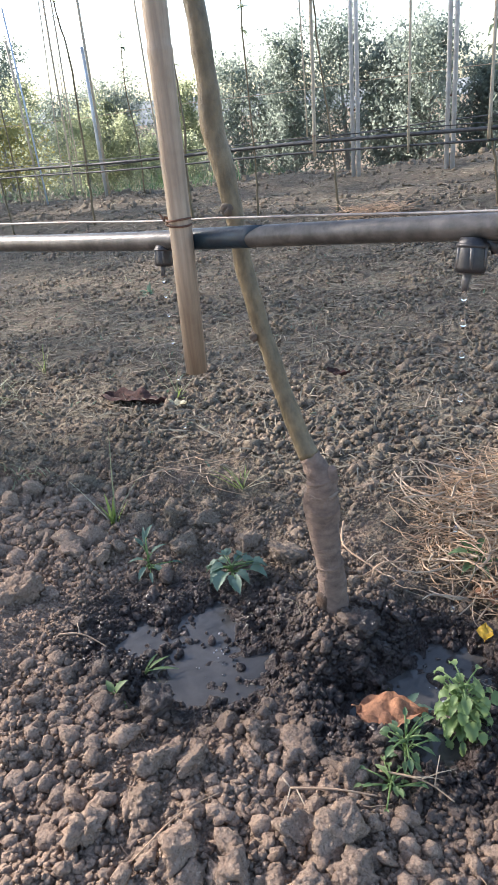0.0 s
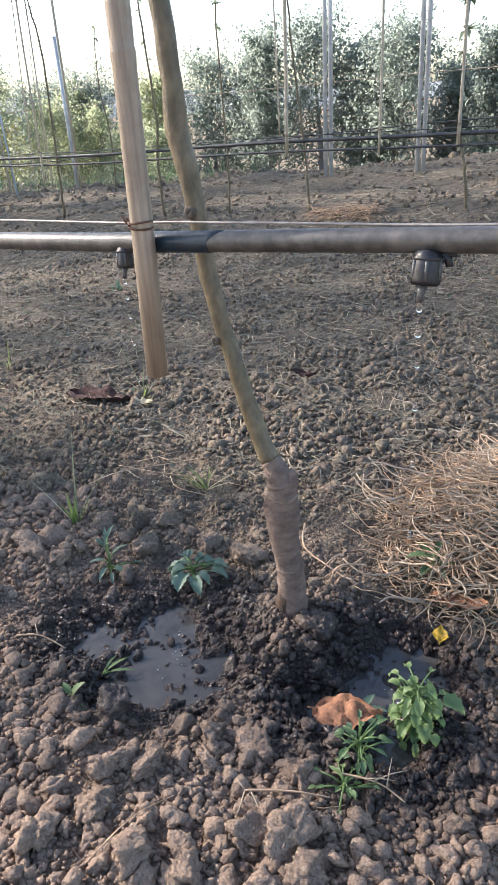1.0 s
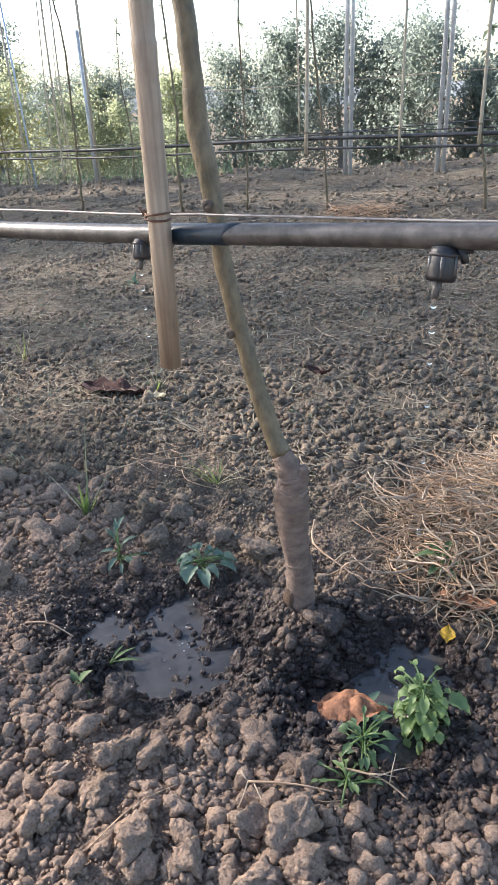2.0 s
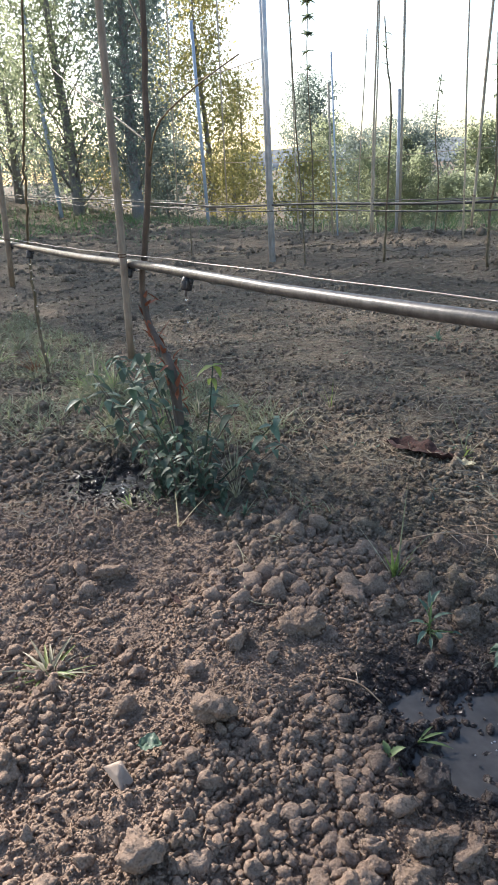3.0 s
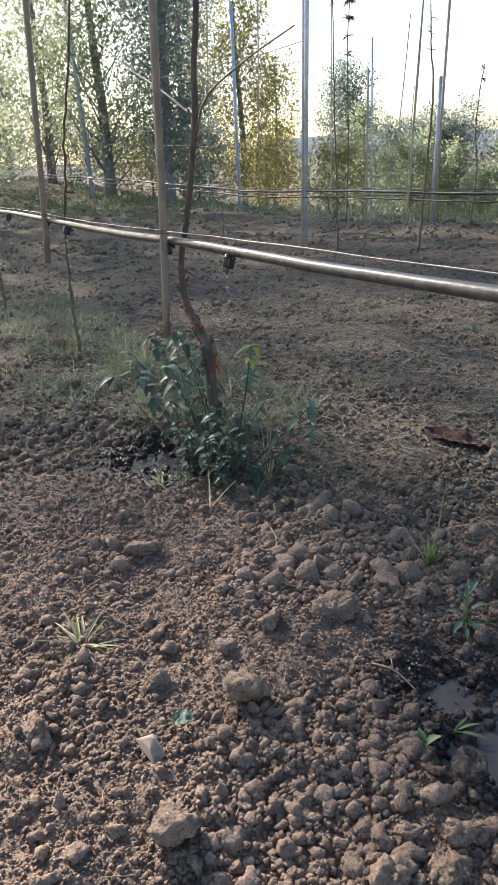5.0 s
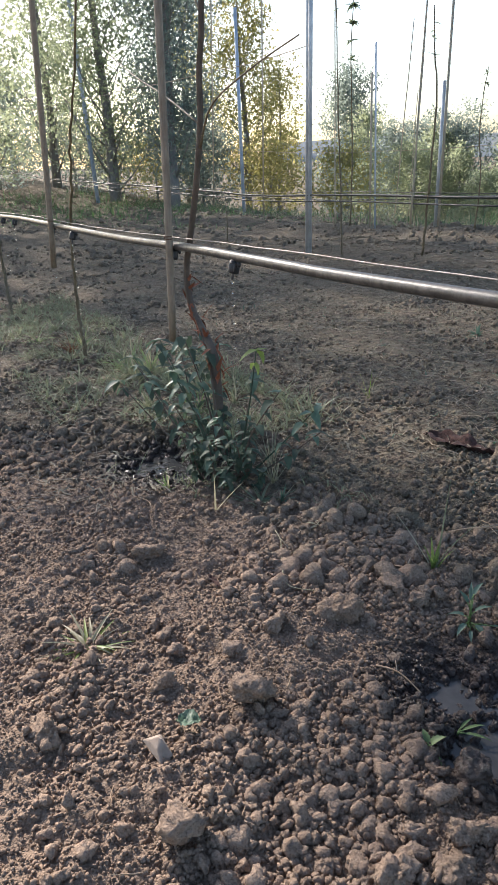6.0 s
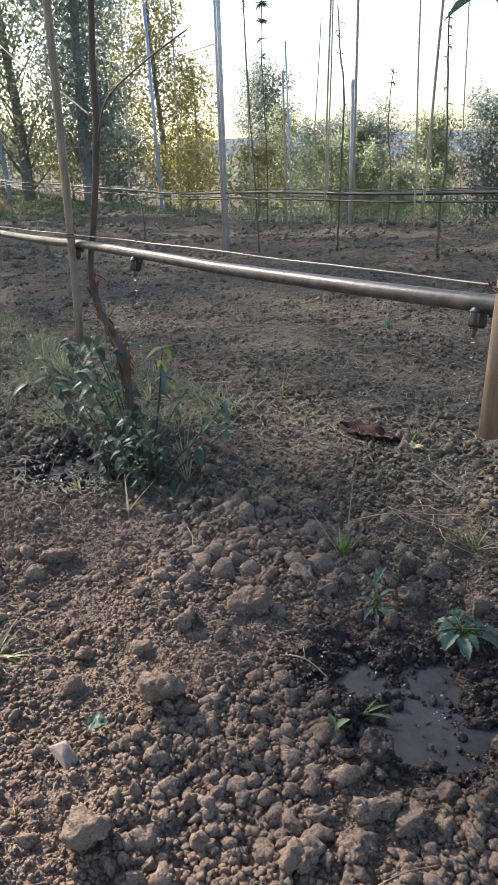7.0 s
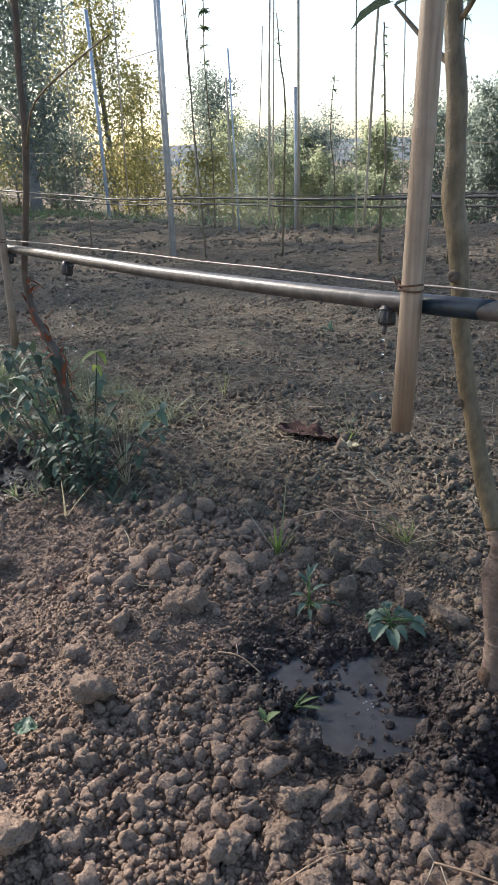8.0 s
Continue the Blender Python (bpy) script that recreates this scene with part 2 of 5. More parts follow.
CANE = wooden("bamboo", (0.205, 0.155, 0.112), (0.410, 0.325, 0.240), 0.5, (1, 1, 0.05), 140, spots=(0.175, 0.128, 0.090), depth=0.001)
CANE_OLD = wooden("weathered bamboo", (0.215, 0.175, 0.130), (0.335, 0.28, 0.215), 0.6, spots=(0.14, 0.105, 0.075), depth=0.0008)
CANE_PALE = wooden("pale sun-bleached bamboo", (0.36, 0.30, 0.22), (0.52, 0.45, 0.34), 0.6, spots=(0.28, 0.22, 0.16), depth=0.0008)
BARK = wooden("young apple bark", (0.082, 0.063, 0.034), (0.212, 0.160, 0.090), 0.5, (1, 1, 0.45), 90, (0.060, 0.048, 0.026), 0.002)
BARK_LOW = wooden("rough grey bark", (0.108, 0.076, 0.060), (0.240, 0.172, 0.135), 0.9, (0.7, 0.7, 1.3), 75, (0.085, 0.056, 0.042), 0.004)
BARK_PALE = wooden("pale cracked bark", (0.17, 0.125, 0.098), (0.30, 0.225, 0.175), 0.9, (0.7, 0.7, 1.3), 75, (0.11, 0.078, 0.06), 0.003)
BARK_WET = wooden("dark wet bark", (0.030, 0.020, 0.014), (0.100, 0.058, 0.036), 0.7, (0.7, 0.7, 1.3), 110, (0.024, 0.017, 0.013), 0.004)
# grey bark of the far trees, paled to carry the haze in its colour
BARK_FAR = wooden("grey far bark with painted haze", (0.20, 0.185, 0.17), (0.30, 0.28, 0.255), 0.9, (1, 1, 0.4), 20, depth=0.003)
BARK_DARK = wooden("dark bark", (0.075, 0.058, 0.045), (0.15, 0.115, 0.085), 0.85, (1, 1, 0.4), 40, depth=0.003)
TORN = wooden("torn red-brown bark", (0.18, 0.062, 0.035), (0.34, 0.130, 0.068), 0.85, (1, 1, 0.1), 130, depth=0.002)
STRAW = wooden("dry straw", (0.30, 0.195, 0.118), (0.54, 0.375, 0.240), 0.7, (1, 1, 1), 30, (0.24, 0.15, 0.09), 0.0006)
STRAW_PALE = wooden("bleached straw", (0.31, 0.245, 0.175), (0.50, 0.40, 0.295), 0.75, (1, 1, 1), 30, (0.20, 0.145, 0.10), 0.0006)
GREEN = leafy("weed leaf", (0.080, 0.150, 0.080), (0.135, 0.215, 0.085))
GREEN_PALE = leafy("pale weed leaf", (0.150, 0.235, 0.095), (0.240, 0.325, 0.130))
WEED_DULL = leafy("dull blue-green weed leaf", (0.085, 0.148, 0.105), (0.165, 0.235, 0.165), 0.25, 0.6)
GREEN_BLUE = leafy("bluish weed leaf", (0.085, 0.148, 0.100), (0.140, 0.215, 0.145), 0.3)
GRASS_GREY = leafy("grey-green grass blade", (0.150, 0.180, 0.105), (0.270, 0.290, 0.180), 0.35)
THATCH = wooden("weathered dead grass", (0.110, 0.096, 0.070), (0.310, 0.272, 0.200), 0.9, (1, 1, 1), 25, (0.10, 0.09, 0.065), 0.0006)
SUCKER = leafy("sucker leaf", (0.046, 0.074, 0.052), (0.094, 0.134, 0.086), 0.35, 0.65)
GRASS = leafy("grass blade", (0.165, 0.245, 0.060), (0.290, 0.360, 0.100))
GRASS_DRY = leafy("dry grass blade", (0.31, 0.28, 0.17), (0.46, 0.42, 0.28), 0.3)
DEAD_DARK = wooden("dark dead leaf", (0.022, 0.010, 0.008), (0.085, 0.036, 0.027), 0.95, (1, 1, 1), 150, (0.030, 0.014, 0.011), 0.003)
DEAD_RUST = wooden("rust dead leaf", (0.16, 0.066, 0.032), (0.38, 0.185, 0.095), 0.85, (1, 1, 1), 240, (0.13, 0.06, 0.035), 0.0022)
DEAD_YELLOW = leafy("yellow dead leaf", (0.55, 0.33, 0.03), (0.70, 0.45, 0.05), 0.35, 0.5)
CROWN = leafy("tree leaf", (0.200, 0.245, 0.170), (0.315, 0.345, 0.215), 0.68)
# copy of the tree leaf with shade and bluish haze put into its colour
CROWN_DARK = leafy("tree leaf with painted shade and haze", (0.150, 0.190, 0.175), (0.225, 0.265, 0.225), 0.66)
CROWN_YELLOW = leafy("yellowing tree leaf", (0.225, 0.245, 0.115), (0.380, 0.335, 0.125), 0.66)


def puddle_water():
    m, nt, b = material("muddy water", 0.04)
    pos = place_of(nt)
    nt.links.new(blend(nt, spread(nt, noise_tex(nt, 18, 4, pos), 0.35, 0.65), (0.040, 0.039, 0.038), (0.070, 0.067, 0.065)), b.inputs["Base Color"])
    b.inputs["IOR"].default_value = 1.33
    rings = None
    for cu, cv in ((-0.072, -0.005), (0.245, 0.010), (0.190, 0.090), (-1.10, -0.11)):
        n = nt.nodes.new("ShaderNodeVectorMath")
        n.operation = "DISTANCE"
        nt.links.new(pos, n.inputs[0])
        n.inputs[1].default_value = (*plan(cu, cv), float(terrain(cu, cv)) + WATER)
        d = n.outputs["Value"]
        w = calc(nt, "MULTIPLY", calc(nt, "SINE", calc(nt, "MULTIPLY", calc(nt, "ADD", d, calc(nt, "MULTIPLY", noise_tex(nt, 60, 2, pos), 0.012)), 520)), spread(nt, d, 0.0, 0.045, 0.12, 0.0))
        rings = w if rings is None else calc(nt, "ADD", rings, w)
    bump(nt, b, calc(nt, "ADD", calc(nt, "MULTIPLY", noise_tex(nt, 30, 2, pos), 1.2), rings), 0.5, 0.005)
    return m


MUD_WATER = puddle_water()
# whitish foam colour that also stands in for glints on the splashing water
FOAM_GLINT, _, _ = material("pale foam and painted glints", 0.25, (0.36, 0.36, 0.37))
DROP, _, _drop = material("clear water", 0.02, (1, 1, 1))
_drop.inputs["Transmission Weight"].default_value, _drop.inputs["IOR"].default_value = 1.0, 1.33


# ---------------------------------------------------------------- mesh tools
class Geo:
    def __init__(self):
        self.v, self.f = [], []

    def tube(self, pts, radii, sides=8, wobble=0.0, k=0, cap=True):
        pts = [Vector(p) for p in pts]
        if isinstance(radii, (int, float)):
            radii = [radii] * len(pts)
        base, up = len(self.v), None
        for i, p in enumerate(pts):
            d = (pts[min(i + 1, len(pts) - 1)] - pts[max(i - 1, 0)]).normalized()
            if up is None:
                up = d.orthogonal().normalized()
            up = (up - d * up.dot(d)).normalized()
            side = d.cross(up)
            for s in range(sides):
                a = 2 * math.pi * s / sides
                r = radii[i] * (1 + wobble * (2 * float(hashed(np.float64(i * 1.7 + k), np.float64(s), 3)) - 1))
                self.v.append(p + (up * math.cos(a) + side * math.sin(a)) * r)
        for i in range(len(pts) - 1):
            for s in range(sides):
                n = (s + 1) % sides
                self.f.append((base + i * sides + s, base + i * sides + n, base + (i + 1) * sides + n, base + (i + 1) * sides + s))
        if cap:
            self.f.append(tuple(base + s for s in reversed(range(sides))))
            self.f.append(tuple(base + (len(pts) - 1) * sides + s for s in range(sides)))
        return self

    def ribbon(self, origin, along, across, length, width, bend=0.3, fold=0.25, steps=5, shape="leaf", twist=0.0):
        """A leaf or blade from origin: along is its first direction, across its side; it droops by bend."""
        a, s = Vector(along).normalized(), Vector(across)
        s = (s - a * s.dot(a)).normalized()
        n = a.cross(s) * -1
        if n.z < 0:
            n, s = -n, -s
        base, p = len(self.v), Vector(origin)
        for i in range(steps + 1):
            t = i / steps
            if shape == "leaf":
                w = width * 0.5 * (math.sin(math.pi * min(1, t * 0.92 + 0.08) ** 0.68) ** 1.05 if t < 1 else 0.02) * (1.12 if i % 2 else 0.88)
            else:
                w = width * 0.5 * (1 - t) ** 0.6 if t < 1 else width * 0.02
            w = max(w, width * 0.02)
            self.v += [p - s * w + n * w * fold * 2, p.copy(), p + s * w + n * w * fold * 2]
            turn = Matrix.Rotation(-bend / steps, 3, s) @ Matrix.Rotation(twist / steps, 3, a)
            a, n = (turn @ a).normalized(), (turn @ n).normalized()
            p = p + a * (length / steps)
        for i in range(steps):
            q = base + 3 * i
            self.f += [(q, q + 1, q + 4, q + 3), (q + 1, q + 2, q + 5, q + 4)]
        return self

    def mesh(self, name, mat, smooth=True):
        me = bpy.data.meshes.new(name)
        me.from_pydata([tuple(p) for p in self.v], [], self.f)
        me.materials.append(mat)
        if smooth:
            me.polygons.foreach_set("use_smooth", [True] * len(me.polygons))
        me.update()
        return me


def array_mesh(name, verts, faces, mat, smooth=False):
    me = bpy.data.meshes.new(name)
    n, k = faces.shape
    me.vertices.add(len(verts))
    me.vertices.foreach_set("co", np.ascontiguousarray(verts, np.float32).ravel())
    me.loops.add(n * k)
    me.loops.foreach_set("vertex_index", np.ascontiguousarray(faces, np.int32).ravel())
    me.polygons.add(n)
    me.polygons.foreach_set("loop_start", np.arange(0, n * k, k, dtype=np.int32))
    if smooth:
        me.polygons.foreach_set("use_smooth", np.ones(n, bool))
    me.materials.append(mat)
    me.update(calc_edges=True)
    me.validate()
    return me


def part(name, geo, mat, parent, label=""):
    ob = new(name, geo.mesh(name, mat) if isinstance(geo, Geo) else geo)
    ob.parent = parent
    if label:
        ob["label"] = label
    return ob


def thing(name, label, category, group="", where=None):
    ob = tagged(new(name), label, category, group)
    ob.empty_display_size = 0.02
    if where is not None:
        ob.matrix_world = where if isinstance(where, Matrix) else Matrix.Translation(where)
    return ob


def rand(a, b):
    return random.uniform(a, b)


# ---------------------------------------------------------------- ground
def grid_lines(fine_from, fine_to, step, lo, hi, grow):
    mid = list(np.arange(fine_from, fine_to, step))
    left, right, d, e = [], [], step, step
    x = fine_from
    while x > lo:
        d *= grow
        x -= d
        left.append(x)
    x = mid[-1]
    while x < hi:
        e *= grow
        x += e
        right.append(x)
    return np.array(left[::-1] + mid + right)


gu = grid_lines(-1.00, 0.46, 0.0060, -500, 500, 1.062)
gv = grid_lines(-0.60, 0.32, 0.0060, -400, 600, 1.06)
UU, VV = np.meshgrid(gu, gv)
XX, YY = plan(UU, VV)
ZZ = soil_at(UU, VV)
nu, nv = len(gu), len(gv)
ii = (np.arange(nv - 1)[:, None] * nu + np.arange(nu - 1)[None]).ravel()
quads = np.stack([ii, ii + 1, ii + nu + 1, ii + nu], 1)
ground = tagged(new("ground", array_mesh("ground", np.stack([XX, YY, ZZ], -1).reshape(-1, 3), quads, SOIL, True)), "brown tilled field soil, soaked dark below the drippers", "soil", kind="structure")

for blobs in PUDDLES:
    cu, cv = blobs[0][:2]
    level = float(terrain(cu, cv)) + WATER
    lo_u, hi_u = min(q[0] - 1.3 * q[2] for q in blobs), max(q[0] + 1.3 * q[2] for q in blobs)
    lo_v, hi_v = min(q[1] - 1.3 * q[3] for q in blobs), max(q[1] + 1.3 * q[3] for q in blobs)
    g = Geo()
    g.v.append(Vector((*plan((lo_u + hi_u) / 2, (lo_v + hi_v) / 2), level)))
    for s in range(48):
        a = 2 * math.pi * s / 48
        x, y = plan((lo_u + hi_u) / 2 + (hi_u - lo_u) / 2 * math.cos(a), (lo_v + hi_v) / 2 + (hi_v - lo_v) / 2 * math.sin(a))
        g.v.append(Vector((x, y, level)))
    g.f += [(0, 1 + s, 1 + (s + 1) % 48) for s in range(48)]
    pond = tagged(new("puddle", g.mesh("puddle", MUD_WATER)), "shallow puddle of grey muddy drip water in a soil hollow", "puddle", kind="structure")

    # bubbles where the drops fall; the whitish flecks also paint the glints there
    for k in range(22):
        du, dv, r = rand(-0.045, 0.045), rand(-0.04, 0.04), rand(0.0012, 0.0042)
        if k < 5:
            du, dv = du * 0.25, dv * 0.25
        r = r * 0.55 if k < 9 else r
        p = Vector((*plan(cu + 0.01 + du, cv + dv), level - 0.0004))
        part("bubble" if k > 8 else "foam", Geo().tube([p, p + Vector((0, 0, r * 0.5)), p + Vector((0, 0, r * 0.85)), p + Vector((0, 0, r))], [r, r * 0.87, r * 0.5, r * 0.1], 10), DROP if k > 8 else FOAM_GLINT, pond, "" if k > 8 else "pale fleck of foam and painted glint")

# far hill; the haze before it is put into its pale blue-grey colour
g = Geo()
steps = 60
for i in range(steps + 1):
    t = i / steps
    u, v = -420 + 620 * t, 230 + 60 * math.sin(3 * t)
    top = 5.0 + 4.0 * math.sin(2.2 * math.pi * t + 0.6) + 1.5 * float(bumps(t * 14, 0.5, 2))
    x, y = plan(u, v)
    g.v += [Vector((x, y, -20)), Vector((x, y, top))]
    x, y = plan(u * 1.15, v + 80)
    g.v.append(Vector((x, y, top * 0.9)))
for i in range(steps):
    q = 3 * i
    g.f += [(q, q + 3, q + 4, q + 1), (q + 1, q + 4, q + 5, q + 2)]
HILL = worn("wooded hill with painted haze", (0.22, 0.25, 0.28), (0.26, 0.29, 0.32), 0.95, scale=0.15)
tagged(new("backdrop", g.mesh("backdrop", HILL)), "distant wooded hill, haze painted in as pale blue-grey", "hill", kind="structure")


# ---------------------------------------------------------------- the drip row
def pipe_h(u):
    """Height of the pipe's middle over the tilted plane; it sags between its ties."""
    h = 0.5085 + 0.083 * u if u > -0.1 else 0.5002 + 0.0555 * (u + 0.1) - 0.004 * math.sin((u + 0.1) * 2.6)
    return h + float(np.interp(u, (-1.2, -0.9, -0.6, -0.4, -0.25, -0.1, 0.0, 0.3), (0.0, -0.004, -0.006, -0.002, 0.0015, 0.0055, 0.0055, 0.0063)))


def wire_h(u):
    """Height of the wire over the same plane: it closes in on the pipe past the cane."""
    straight = 0.5085 + 0.083 * u if u > -0.1 else 0.5002 + 0.0555 * (u + 0.1) - 0.004 * math.sin((u + 0.1) * 2.6)
    return straight + float(np.interp(u, (-0.9, -0.6, -0.35, -0.2, -0.1, 0.0, 0.05, 0.12, 0.26), (0.0195, 0.0200, 0.0212, 0.0235, 0.0247, 0.0235, 0.0216, 0.0205, 0.0180)))


def row_thing_pipe():
    pipe = thing("drip_pipe", "dusty black polyethylene drip pipe hung along the tree row", "pipe", where=over(0, 0, pipe_h(0)))
    inv = Matrix.Translation(-over(0, 0, pipe_h(0)))
    us = np.concatenate([np.linspace(-9, -3, 25), np.linspace(-2.9, 1.6, 70)])
    pts = [inv @ over(u, 0.0012 * math.sin(9 * u), pipe_h(u) + 0.001 * math.sin(5 * u)) for u in us]
    part("tube", Geo().tube(pts, 0.0098, 20), PIPE, pipe)
    pts = [inv @ over(u, 0.0012 * math.sin(9 * u), pipe_h(u) + 0.001 * math.sin(5 * u)) for u in np.linspace(-0.034, 0.052, 10)]
    g = Geo().tube(pts, 0.0102, 20)
    for k in range(20):  # a slanting end
        g.v[9 * 20 + k] += Vector((AX, AY, 0)) * 0.013 * math.cos(2 * math.pi * k / 20)
    part("wiped_sleeve", g, WIPED, pipe, "dark blue-black stretch wiped clean of dust")
    wire = thing("support_wire", "thin pale galvanised wire stretched above the drip pipe", "wire", where=over(0, 0.004, pipe_h(0) + 0.02))
    inv = Matrix.Translation(-over(0, 0.004, pipe_h(0) + 0.02))
    part("strand", Geo().tube([inv @ over(u, 0.004 + 0.0008 * math.sin(31 * u), wire_h(u) + 0.0006 * math.sin(17 * u)) for u in np.linspace(-9, 1.6, 240)], 0.0012, 6), WIRE, wire)


row_thing_pipe()


def build_dripper():
    d = thing("dripper", "black plastic dripper under the pipe with a hanging drop", "dripper", "drippers along the pipe")
    g = Geo().tube([(0, -0.004, -0.006), (0, -0.005, -0.009), (0, -0.008, -0.024), (0, -0.0085, -0.027), (0, -0.0088, -0.028)], [0.0085, 0.0098, 0.0106, 0.0100, 0.008], 18)
    part("body", g, PLASTIC, d)
    part("cap", Geo().tube([(0, -0.004, -0.0085), (0, -0.0045, -0.0115), (0, -0.0048, -0.0125)], [0.0108, 0.0112, 0.0104], 18), PLASTIC, d)
    part("barb", Geo().tube([(0.004, 0.0, -0.006), (0.012, 0.001, -0.011), (0.0135, 0.0, -0.016)], [0.0040, 0.0034, 0.0026], 10), PLASTIC, d)
    for a in (-2.2, -1.2, -0.2):
        x, y = 0.0104 * math.cos(a), -0.0065 + 0.0104 * math.sin(a)
        part("rib", Geo().tube([(x * 0.95, y + 0.0016, -0.010), (x, y - 0.0005, -0.023)], 0.0013, 6), PLASTIC_LIGHT, d, "worn pale edge rib")
    part("clip_arm", Geo().tube([(-0.012, -0.004, -0.011), (0.0, -0.004, -0.008), (0.018, 0.002, -0.008)], 0.0018, 6), PLASTIC, d)
    part("nozzle", Geo().tube([(-0.001, -0.009, -0.027), (-0.002, -0.010, -0.033), (-0.0025, -0.0105, -0.039)], [0.0033, 0.0027, 0.0024], 10), PLASTIC_LIGHT, d, "small grey outlet nozzle")
    part("water_drop", Geo().tube([(-0.0025, -0.0105, -0.0388), (-0.0025, -0.0105, -0.041), (-0.0025, -0.0105, -0.0435), (-0.0025, -0.0105, -0.0455), (-0.0025, -0.0105, -0.0465)], [0.0012, 0.0018, 0.0024, 0.0019, 0.0006], 10), DROP, d, "clear hanging water drop")
    for z, r in ((-0.062, 0.0026), (-0.085, 0.0023), (-0.118, 0.0026), (-0.165, 0.0023), (-0.23, 0.0024), (-0.31, 0.0022)):
        part("water_drop", Geo().tube([(-0.0025, -0.0105, z + k * r) for k in (1.5, 0.8, 0.0, -0.7, -1.0)], [r * 0.1, r * 0.7, r, r * 0.7, r * 0.1], 8), DROP, d, "clear falling water drop")
    return d


TURN_ROW = Matrix.Rotation(ROW_YAW, 4, "Z")
first = build_dripper()
DRIPS = [(0.257, 0, 1.12), (-0.072, 20, 0.80), (-0.905, -20, 1.0), (-1.245, 25, 1.0), (-2.22, 0, 1.1), (-2.56, 10, 1.1), (-3.4, 0, 1.1), (-3.75, 0, 1.1)]
for k, (u, tilt, size) in enumerate(DRIPS):
    m = Matrix.Translation(over(u, 0, pipe_h(u))) @ TURN_ROW @ Matrix.Rotation(radians(tilt), 4, "Z") @ Matrix.Scale(size, 4)
    if k == 0:
        first.matrix_basis = m
    else:
        copy_thing(first, m)


def cane(foot, head, r0, r1, mat, label, tie_h=None, sides=16, nodes=(0.30, 0.62, 0.9, 1.25, 1.6), name="bamboo_cane", group="canes hung on the wires"):
    """A straight cane from foot to head, with thickened nodes and a wire tie."""
    foot, head = Vector(foot), Vector(head)
    c = thing(name, label, "cane", group, foot)
    d = head - foot
    L = d.length
    d.normalize()
    ts = sorted({0, L} | {t for n in nodes if n < L - 0.05 for t in (n - 0.012, n - 0.003, n, n + 0.004, n + 0.014)} | set(np.linspace(0, L, 14)))
    pts, rad = [], []
    for t in ts:
        r = r0 + (r1 - r0) * t / L
        for n in nodes:
            if abs(t - n) < 0.0045:
                r *= 1.055 if t <= n else 0.97
        pts.append(d * t + Vector((0.0015 * math.sin(t * 5), 0.0015 * math.cos(t * 4), 0)))
        rad.append(r)
    part("stem", Geo().tube(pts, rad, sides), mat, c)
    if tie_h is not None:
        t = (tie_h - foot.z) / d.z
        r = (r0 + (r1 - r0) * t / L) * 1.07
        mid, x, y = d * t, d.orthogonal().normalized(), None
        y = d.cross(x)
        g = Geo()
        for off, tip in ((0.0, 0.10), (0.004, -0.12)):
            g.tube([mid + d * (off + tip * r * math.sin(a)) + (x * math.cos(a) + y * math.sin(a)) * r for a in np.linspace(0, 2 * math.pi, 20)], 0.0011, 5, cap=False)
        side = Vector((-AX, -AY, 0))
        knot = mid + side * r * 1.05 + Vector((0, 0, 0.003))
        g.tube([knot, knot + side * 0.004 + Vector((0, -0.003, 0.004)), knot + side * 0.007 + Vector((0, 0.002, -0.001)), knot + side * 0.012 + Vector((0, 0, 0.006))], 0.0012, 5)
        part("tie_wire", g, RUST_WIRE, c, "rusty wire twisted round the cane")
    return c


cane(over(-0.029, -0.022, 0.379), over(0.012, -0.022, 2.3), 0.0112, 0.0085, CANE, "tan bamboo cane hung off the ground, wired beside a sapling", over(-0.027, 0, wire_h(-0.03)).z, 20, (0.296, 0.70, 1.1, 1.5))
cane(over(-1.255, -0.020, 0.205), over(-1.06, -0.020, 2.3), 0.0092, 0.0075, CANE_OLD, "weathered bamboo cane wired to the drip line above a stump", over(-1.23, 0, wire_h(-1.23)).z, 16, (0.13, 0.5, 0.85, 1.2))
cane(over(-2.56, -0.020, 0.20), over(-2.05, -0.020, 2.2), 0.0115, 0.009, CANE_OLD, "weathered grey-brown bamboo cane wired to the drip line further along", over(-2.5, 0, wire_h(-2.5)).z, 12)


# ---------------------------------------------------------------- leaves and plants
def leaf_part(parent, name, origin, along, length, width, mat, bend=0.5, fold=0.2, label="", twist=0.0, steps=5):
    a = Vector(along).normalized()
    side = a.cross(Vector((0, 0, 1)))
    if side.length < 0.1:
        side = Vector((1, 0, 0))
    return part(name, Geo().ribbon(origin, a, side, length, width, bend, fold, steps, "leaf", twist), mat, parent, label)


def spun(yaw, up):
    return Vector((math.cos(yaw) * math.cos(up), math.sin(yaw) * math.cos(up), math.sin(up)))


def sapling(base_pts, radii, mat, label, low=None, sides=14, group="young fruit trees"):
    foot = Vector(base_pts[0])
    s = thing("fruit_sapling", label, "sapling", group, foot)
    pts = [Vector(p) - foot for p in base_pts]
    if low:
        part("rootstock", Geo().tube(pts[: low + 1], radii[: low + 1], sides, 0.09), BARK_LOW, s, "rough grey-brown rootstock with a swollen graft")
        part("trunk", Geo().tube(pts[low:], radii[low:], sides, 0.03), mat, s)
    else:
        part("trunk", Geo().tube(pts, radii, sides, 0.04), mat, s)
    return s, foot


